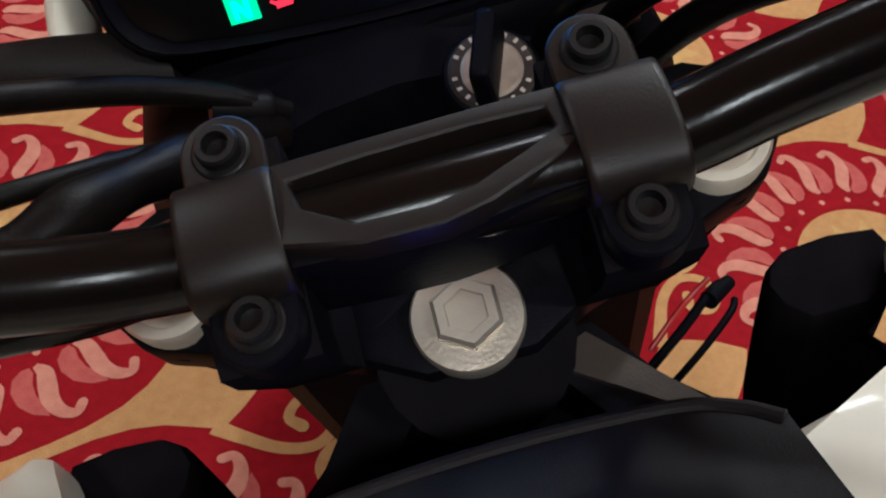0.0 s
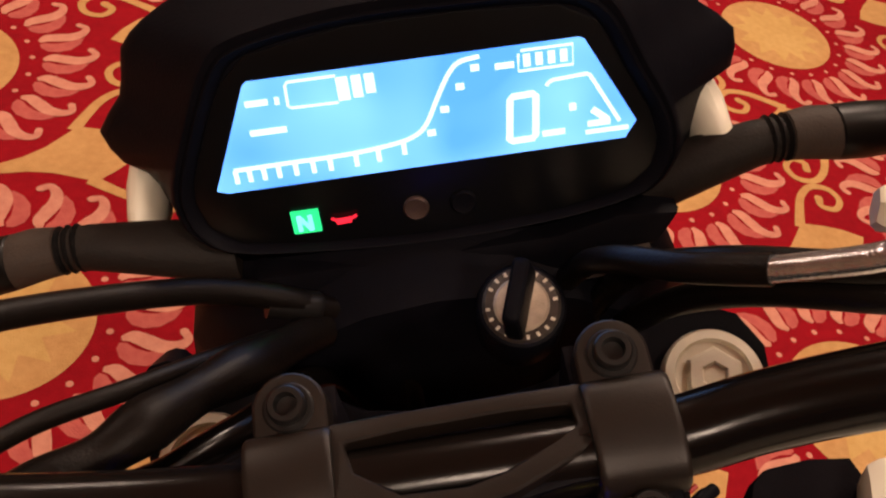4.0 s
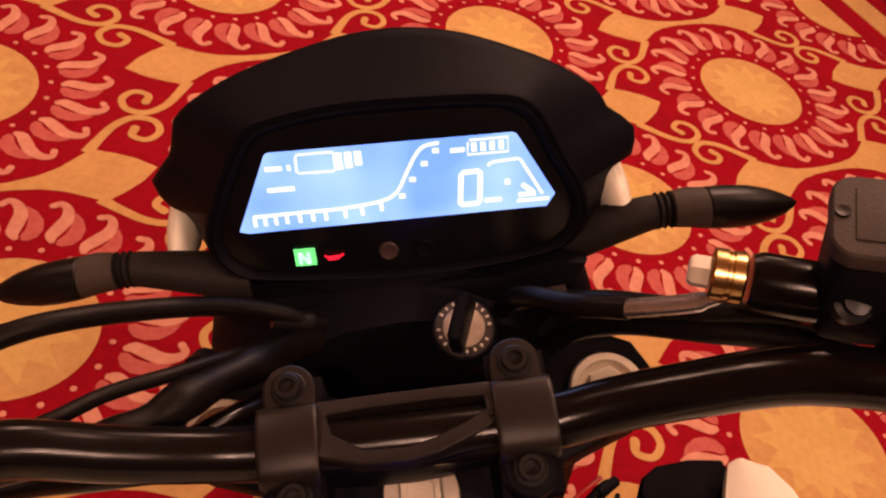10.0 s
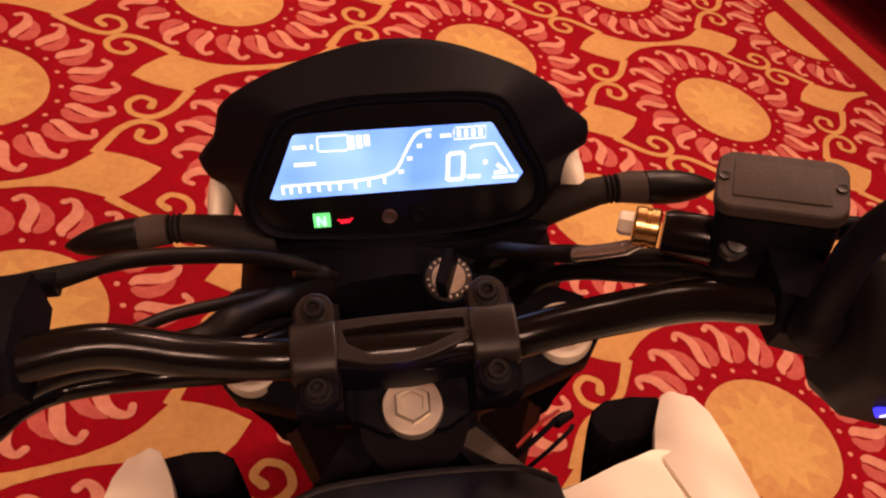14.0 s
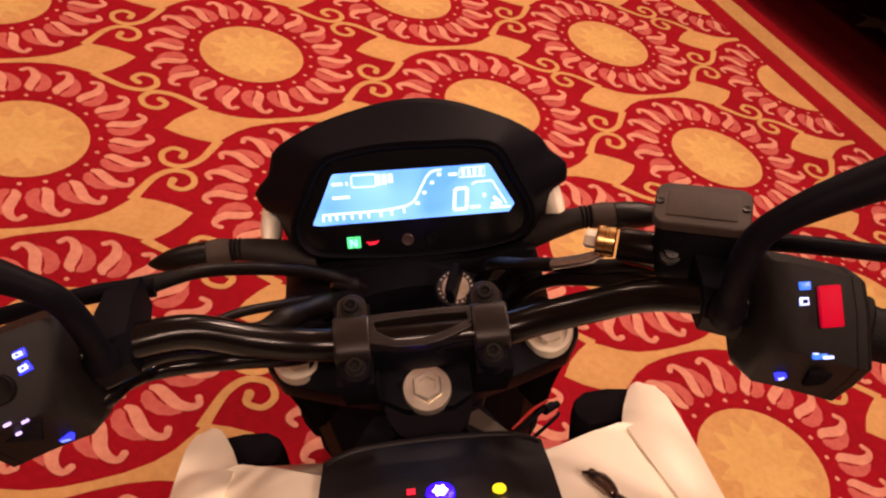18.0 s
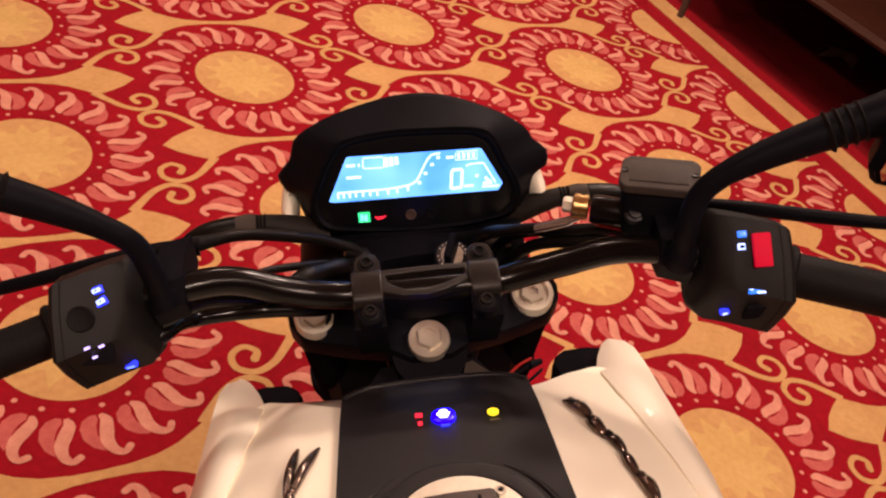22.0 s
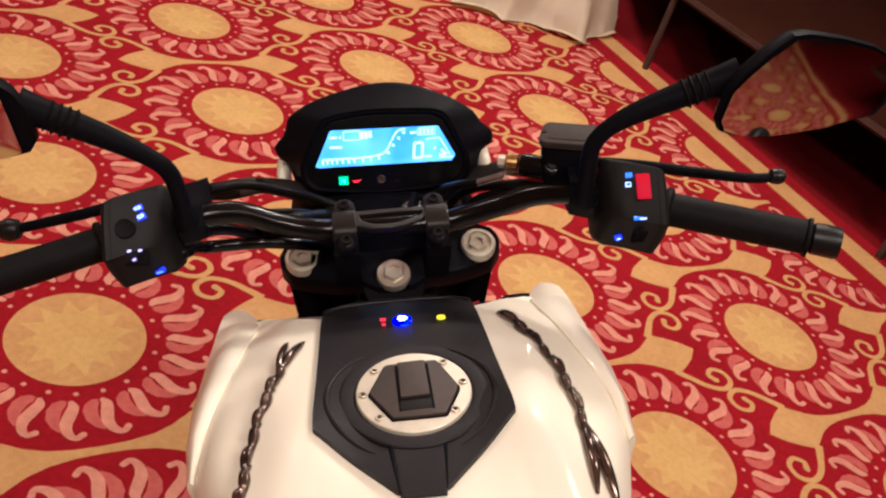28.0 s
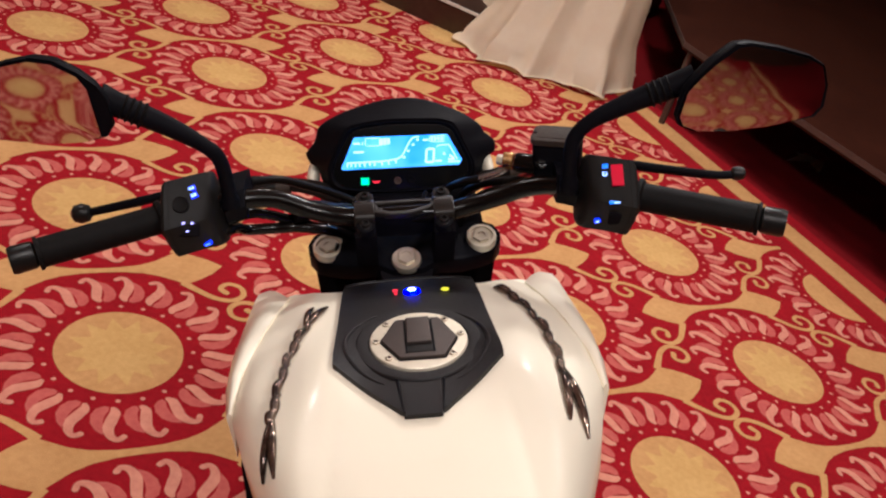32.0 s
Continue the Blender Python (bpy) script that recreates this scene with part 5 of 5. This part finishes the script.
fine = [(x0 + (x1 - x0) * k / 5, y0 + (y1 - y0) * k / 5) for (x0, y0), (x1, y1) in zip(CON_OUT, CON_OUT[1:]) for k in range(5)] + [CON_OUT[-1]]
console = part("tank_console", draped(fine, 0.006, 9), CONSOLE, bike, "matt black tank console", smooth=40)
well = tank_top(0, -0.22)
CAPP = basis((0.0025, -0.2290, well + 0.0078), (1, 0, 0), (0, 0.9965, -0.084))
part("cap_surround", bevel(ring_plate(circle(0.0655, 64), circle(0.0515, 64), 0.010, CAPP @ pose(0, 0, 0.0025)), 0.0035, 3), CONSOLE, console, "raised black ring round the cap")
cap = part("filler_cap", bevel(plate(circle(0.0505, 64), 0.010, CAPP @ pose(0, 0, 0.0045), 0.0), 0.0022, 3), ALU, bike, "brushed aluminium filler cap ring")
LID = [(-0.0215, 0.0330), (0.0220, 0.0340), (0.0235, 0.0330), (0.0380, -0.0010), (0.0378, -0.0055), (0.0245, -0.0335), (0.0225, -0.0348), (-0.0190, -0.0345), (-0.0210, -0.0335), (-0.0375, -0.0040), (-0.0376, 0.0), (-0.0230, 0.0320)]
part("lid_gap", plate([(x * 1.055, y * 1.055) for x, y in LID], 0.004, CAPP @ pose(0, 0, 0.0048), 0), BLACK, cap, "dark gap round the lid")
lid = part("cap_lid", plate(LID, 0.006, CAPP @ pose(0, 0, 0.0080), 0.0018, 3), CAPGREY, cap, "grey-brown hinged lid")
part("lid_key_flap", plate([(-0.0118, 0.0310), (0.0122, 0.0315), (0.0128, -0.0135), (-0.0124, -0.0140)], 0.005, CAPP @ pose(0, 0, 0.0116), 0.0012, 3), CAPGREY, lid)
part("flap_step", plate([(-0.0128, -0.0138), (0.0132, -0.0133), (0.0136, -0.0275), (-0.0130, -0.0280)], 0.002, CAPP @ pose(0, 0, 0.0086), 0.0006), HOUSE, lid, "dark finger recess under the flap")
for x in (-0.0136, 0.0142):
    part("flap_groove", plate([(x - 0.0011, 0.0290), (x + 0.0011, 0.0290), (x + 0.0014, -0.0285), (x - 0.0010, -0.0285)], 0.002, CAPP @ pose(0, 0, 0.0084), 0), BLACK, lid)
for k in range(6):
    a = radians((6, 48, 138, 181, 224, 318)[k])
    at = CAPP @ Vector((0.0440 * math.cos(a), 0.0440 * math.sin(a), 0.0045))
    bolt = part("cap_bolt", lathe(((0.0040, 0.0), (0.0040, 0.0014), (0.0034, 0.0020), (0.0022, 0.0020), (0.0020, 0.0004)), at, CAPP.to_3x3() @ Vector((0, 0, 1)), 14), STEEL, cap)
    part("bolt_socket", lathe(((0.0020, 0.0), (0.0019, 0.0009)), at, CAPP.to_3x3() @ Vector((0, 0, 1)), 6), BLACK, bolt)
for sx in (-1, 1):
    pts = [(sx * 0.0230, -0.284), (sx * 0.0212, -0.308), (sx * 0.0185, -0.336)]
    part("console_groove", tube([(x, y, tank_top(x, y) + 0.0062) for x, y in pts], lambda t: 0.0016 * (1 - 0.6 * t), 8, 4), BLACK, console)
for sx in (-1, 1):
    arc_pts = [(sx * 0.0735 * math.cos(radians(a)), -0.229 + 0.0735 * math.sin(radians(a))) for a in range(58, -66, -8)]
    part("console_ridge", tube([(x, y, tank_top(x, y) + 0.0058) for x, y in arc_pts], lambda t: 0.0006 + 0.0022 * math.sin(math.pi * t) ** 0.6, 8, 3), CONSOLE, console)
tongue = [(0.0205, -0.288), (0.0190, -0.308), (0.0165, -0.339)]
bm = bmesh.new()
rows = [(bm.verts.new((x, y, tank_top(x, y) + 0.0070)), bm.verts.new((-x, y, tank_top(x, y) + 0.0070)), bm.verts.new((-x * 1.1, y, tank_top(x, y) + 0.002)), bm.verts.new((x * 1.1, y, tank_top(x, y) + 0.002))) for x, y in tongue]
for a, b in zip(rows, rows[1:]):
    for i in range(4):
        bm.faces.new((a[i], b[i], b[(i + 1) % 4], a[(i + 1) % 4]))
bm.faces.new(rows[0])
bm.faces.new(rows[-1])
part("console_tongue", bevel(bm, 0.0015, 2), CONSOLE, console)
LAMPS = basis((0.002, -0.1060, tank_top(0, -0.106) + 0.0062), (1, 0, 0), (0, 0.963, -0.27))
panel = part("lamp_panel", plate([(-0.050, 0.018), (-0.044, 0.022), (0.048, 0.022), (0.054, 0.016), (0.056, -0.014), (0.050, -0.018), (-0.048, -0.018), (-0.054, -0.012)], 0.004, LAMPS @ pose(0, 0, -0.0010), 0.0002), CONSOLE, console, "smoked indicator panel")


def lamp_disc(name, x, y, r, mat, label, z=0.0022, sides=16):
    return part(name, plate(circle(r, sides, 0, x, y), 0.0012, LAMPS @ pose(0, 0, z), 0), mat, panel, label)


# Raised emissive ring added for the bloom around the blue lamp.
part("blue_lamp_halo", lathe(((0.0092, -0.001), (0.0092, 0.0014), (0.0076, 0.0024), (0.0045, 0.0027)), LAMPS @ Vector((0.0, -0.0022, 0.0)), LAMPS.to_3x3() @ Vector((0, 0, 1)), 28), BLUEGLOW, panel, "blue halo round the lamp, its bloom added as emission")
flower = [(0.0043 * (1 + 0.16 * math.cos(6 * a)) * math.cos(a), -0.0022 + 0.0043 * (1 + 0.16 * math.cos(6 * a)) * math.sin(a)) for a in (math.tau * k / 36 for k in range(36))]
part("blue_lamp", plate(flower, 0.0012, LAMPS @ pose(0, 0, 0.0036), 0), BLUEHOT, panel, "bright blue-white lamp")


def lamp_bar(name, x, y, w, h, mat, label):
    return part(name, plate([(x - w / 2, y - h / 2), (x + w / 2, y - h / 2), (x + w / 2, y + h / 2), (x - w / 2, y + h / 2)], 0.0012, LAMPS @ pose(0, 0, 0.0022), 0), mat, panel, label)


# The blue bar draws the lamp's glint on the console as emission.
lamp_bar("glint_caption_bar", 0.0006, -0.0150, 0.0070, 0.0014, BLUELAMP, "blue glint bar under the lamp, drawn as emission")
lamp_disc("yellow_lamp", 0.0385, -0.0050, 0.0045, YELLOW, "lit yellow lamp")
lamp_bar("glint_caption_bar", 0.0388, -0.0150, 0.0075, 0.0013, DULLBRASS, "dull caption bar")
for x, y, w, h in ((-0.0190, 0.0024, 0.0056, 0.0014), (-0.0190, -0.0004, 0.0056, 0.0014), (-0.0186, -0.0094, 0.0034, 0.0036)):
    lamp_bar("red_icon", x, y, w, h, REDLAMP, "lit red icon")
lip = [(-0.076, -0.064), (-0.066, -0.056), (-0.048, -0.050), (0.0, -0.0475), (0.048, -0.050), (0.066, -0.056), (0.076, -0.064)]
part("console_lip", tube([(x, y, tank_top(x, y) + 0.0058) for x, y in lip], 0.0024, 10, 5), CONSOLE, console, "raised front lip of the console")


# dark chrome badges that run along the tank like a broken, forking branch
def badge(line, seed, prongs):
    rnd = random.Random(seed)
    path = spline([(x, y, 0) for x, y in line], 12)
    n = len(path)

    def skin(q, lift=0.0030):
        return Vector((q.x, q.y, tank_top(q.x, q.y))) + tank_normal(q.x, q.y) * lift

    def blade(a, b, wide, bend):
        d = (b - a).normalized()
        mid = a.lerp(b, 0.5) + Vector((-d.y, d.x, 0)) * bend
        return tube([skin(a, 0.0015), skin(a.lerp(mid, 0.55), 0.0034), skin(mid, 0.0042), skin(mid.lerp(b, 0.55), 0.0034), skin(b, 0.0015)], lambda t: 0.0009 + wide * math.sin(math.pi * min(max(t, 0.02), 0.98)) ** 0.7, 7, 4)

    strands = []
    steps = 8
    for k in range(steps):
        i0, i1 = int((n - 1) * k / steps), min(n - 1, int((n - 1) * (k + 1.35) / steps))
        d = (path[i1] - path[i0]).normalized()
        side = Vector((-d.y, d.x, 0)) * (0.0019 if k % 2 else -0.0019)
        strands.append(blade(path[i0] + side, path[i1] - side, 0.0034 + 0.0016 * rnd.random(), 0.0012 * (-1) ** k))
        if k % 2 == 0:
            strands.append(blade(path[i0] - side * 1.6, path[(i0 + i1) // 2] - side * 0.4, 0.0024, -0.001))
    for a, b, wide in prongs:
        strands.append(blade(Vector((*a, 0)), Vector((*b, 0)), wide, 0.0008))
    return strands


LEFT_BADGE = [(-0.1130, -0.163), (-0.1200, -0.190), (-0.1290, -0.222), (-0.1350, -0.255), (-0.1405, -0.290), (-0.1436, -0.320)]
LEFT_PRONGS = (((-0.1165, -0.176), (-0.0950, -0.122), 0.0034), ((-0.1180, -0.178), (-0.1110, -0.121), 0.0034), ((-0.1430, -0.306), (-0.1498, -0.369), 0.0036), ((-0.1425, -0.306), (-0.1385, -0.375), 0.0036))
RIGHT_BADGE = [(0.1010, -0.098), (0.1140, -0.127), (0.1240, -0.153), (0.1325, -0.181), (0.1385, -0.213), (0.1415, -0.242), (0.1420, -0.285)]
RIGHT_PRONGS = (((0.1415, -0.266), (0.1370, -0.342), 0.0042), ((0.1420, -0.264), (0.1530, -0.352), 0.0046), ((0.1060, -0.112), (0.1120, -0.104), 0.0022))
for line, seed, prongs in ((LEFT_BADGE, 1, LEFT_PRONGS), (RIGHT_BADGE, 2, RIGHT_PRONGS)):
    for blade_mesh in badge(line, seed, prongs):
        part("badge_blade", blade_mesh, DARKCHROME, tank, "dark chrome blade of a branching badge", smooth=60)

# dark front of the frame between tank and yoke
part("tank_nose", bevel(loft([[Vector((x * s, y, z0 + z)) for x, z in ((-0.078, 0.0), (-0.060, 0.012), (0.060, 0.012), (0.078, 0.0), (0.085, -0.07), (-0.085, -0.07))] for y, s, z0 in ((-0.062, 1.0, 0.905), (-0.048, 0.95, 0.893), (-0.036, 0.80, 0.872))]), 0.004), MATTE, bike, "black plastic tank nose")
for sx in (-1, 1):
    part("frame_spar", bevel(loft([[Vector((sx * (x0 + x), y, z + b)) for x, b in ((-0.014, 0.03), (0.014, 0.03), (0.016, -0.03), (-0.016, -0.03))] for x0, y, z in ((0.030, 0.01, 0.842), (0.075, -0.06, 0.836), (0.115, -0.25, 0.72), (0.105, -0.48, 0.58), (0.10, -0.56, 0.42))]), 0.004), MATTE, bike, "black frame spar")
    part("radiator_shroud", bevel(loft([[Vector((sx * (x0 + x), y, z0 + b)) for x, b in ((-0.006, 0.07), (0.008, 0.06), (0.012, -0.06), (-0.006, -0.08))] for x0, y, z0 in ((0.150, 0.02, 0.74), (0.195, -0.06, 0.74), (0.200, -0.20, 0.72))]), 0.003), MATTE, bike, "black side shroud")

cover = [[Vector((x * w, y, z)) for x, z in ((-1, z1), (1, z1), (1.0, z1 - 0.07), (-1.0, z1 - 0.07))] for y, w, z1 in ((0.0175, 0.036, 0.861), (-0.008, 0.058, 0.862), (-0.028, 0.076, 0.864), (-0.056, 0.084, 0.884))]
part("frame_cover", bevel(loft(cover), 0.003), MATTE, bike, "black cast cover behind the steering head")

part("frame_gusset", bevel(loft([[Vector((x, y, z)) for x, y in ((0.0230, -0.0010), (0.0405, 0.0065), (0.0735, -0.0330), (0.0705, -0.0370))] for z in (0.8725, 0.862)]), 0.0008), GUSSET, bike, "flat brown-black frame gusset")
part("frame_wire", tube(((0.066, 0.010, 0.820), (0.086, 0.022, 0.826), (0.104, 0.036, 0.826), (0.112, 0.040, 0.820)), 0.0021, 10, 6), BLACK, bike, "thin black wire beside the frame")
part("frame_wire", tube(((0.070, 0.002, 0.812), (0.090, 0.013, 0.818), (0.108, 0.026, 0.820), (0.113, 0.033, 0.817)), 0.0016, 10, 6), BLACK, bike, "thin black wire beside the frame")
part("frame_wire", tube(((0.070, 0.018, 0.822), (0.088, 0.030, 0.829), (0.104, 0.041, 0.826)), 0.0014, 8, 6), REDWIRE, bike, "thin red wire beside the frame")
part("wire_sleeve", tube(((0.100, 0.031, 0.826), (0.113, 0.040, 0.821)), lambda t: 0.0042 - 0.0010 * t, 12, 3), BLACK, bike, "black wire sleeve")

# seat, tail, engine, wheels and stand below
seat_secs = []
for y, w, z in ((-0.585, 0.09, 0.855), (-0.66, 0.125, 0.820), (-0.78, 0.145, 0.805), (-0.90, 0.14, 0.815), (-0.96, 0.12, 0.850), (-1.06, 0.115, 0.875), (-1.20, 0.09, 0.885), (-1.27, 0.05, 0.885)):
    seat_secs.append([Vector((w * u, y, z - 0.035 + 0.045 * (v if v > 0 else v * 0.8))) for u, v in circle(1.0, 20)])
part("seat", loft(seat_secs), RUBBER, bike, "black stepped seat")
tail = [[Vector((w * u, y, z + h * v)) for u, v in circle(1.0, 16)] for y, w, h, z in ((-0.60, 0.10, 0.06, 0.745), (-0.85, 0.12, 0.055, 0.750), (-1.10, 0.10, 0.05, 0.79), (-1.32, 0.05, 0.035, 0.84))]
part("tail_cowl", loft(tail), WHITE, bike, "white tail cowl")
eng = part("engine", bevel(loft([[Vector((x * s, y, 0.44 + z * s)) for x, z in ((-0.13, -0.14), (0.13, -0.14), (0.15, 0.0), (0.11, 0.13), (-0.11, 0.13), (-0.15, 0.0))] for y, s in ((-0.02, 0.7), (-0.08, 1.0), (-0.42, 1.0), (-0.50, 0.75))]), 0.015, 3), CASTING, bike, "grey-black engine block")
for k in range(6):
    part("cooling_fin", box((0.17, 0.15, 0.007), (0, -0.07 + 0.012 * k, 0.56 + 0.022 * k), (-18, 0, 0), 0.002), CASTING, eng)
for name, wy, wr, ww in (("front_wheel", 0.375, 0.295, 0.052), ("rear_wheel", -0.985, 0.300, 0.068)):
    wheel = part(name, lathe(((0.045, -0.05), (0.045, 0.05), (0.02, 0.055)), (0, wy, wr), (1, 0, 0), 20), SATIN, bike, "black cast wheel")
    prof = []
    for k in range(13):
        a = math.pi * k / 12
        prof.append((wr - 0.055 + 0.055 * math.sin(a), -ww * math.cos(a)))
    prof += [(wr - 0.078, ww * 0.8), (wr - 0.078, -ww * 0.8), prof[0]]
    part("tyre", lathe(prof, (0, wy, wr), (1, 0, 0), 48), RUBBER, wheel, "black rubber tyre")
    part("rim", lathe(((wr - 0.080, -ww * 0.8), (wr - 0.070, -ww * 0.7), (wr - 0.070, ww * 0.7), (wr - 0.080, ww * 0.8), (wr - 0.095, 0.0), (wr - 0.080, -ww * 0.8)), (0, wy, wr), (1, 0, 0), 48), SATIN, wheel)
    for k in range(5):
        a = math.tau * k / 5
        part("spoke", tube([(0, wy + 0.04 * math.cos(a), wr + 0.04 * math.sin(a)), (0, wy + (wr - 0.085) * math.cos(a + 0.12), wr + (wr - 0.085) * math.sin(a + 0.12))], 0.011, 10, 1, False), SATIN, wheel)
fender = []
for k in range(15):
    a = radians(25 + 130 * k / 14)
    fender.append([Vector((x, 0.375 + (0.318 + d) * math.cos(a), 0.295 + (0.318 + d) * math.sin(a))) for x, d in ((-0.07, -0.03), (-0.055, 0.0), (0.0, 0.012), (0.055, 0.0), (0.07, -0.03), (0.05, -0.006), (0.0, 0.006), (-0.05, -0.006))])
part("front_fender", loft(fender), WHITE, bike, "white front mudguard", smooth=50)
for sx in (-1, 1):
    part("swingarm", tube([(sx * 0.10, -0.52, 0.40), (sx * 0.105, -0.985, 0.300)], 0.022, 12, 1, False), SATIN, bike)
    part("footpeg", tube([(sx * 0.12, -0.55, 0.34), (sx * 0.22, -0.56, 0.345)], 0.011, 10, 1, False), RUBBER, bike)
part("silencer", tube([(0.10, -0.30, 0.28), (0.14, -0.60, 0.28), (0.16, -0.80, 0.34), (0.165, -1.02, 0.42)], lambda t: 0.022 + 0.026 * (t > 0.45), 16, 6), SATIN, bike, "black exhaust silencer")
part("side_stand", tube([(-0.10, -0.42, 0.28), (-0.175, -0.40, 0.14), (-0.228, -0.385, 0.072)], 0.010, 10, 4), SATIN, bike, "black side stand")
part("stand_foot", box((0.05, 0.06, 0.008), (-0.235, -0.385, 0.072), (0, LEAN_LEFT, 0), 0.002), SATIN, bike)
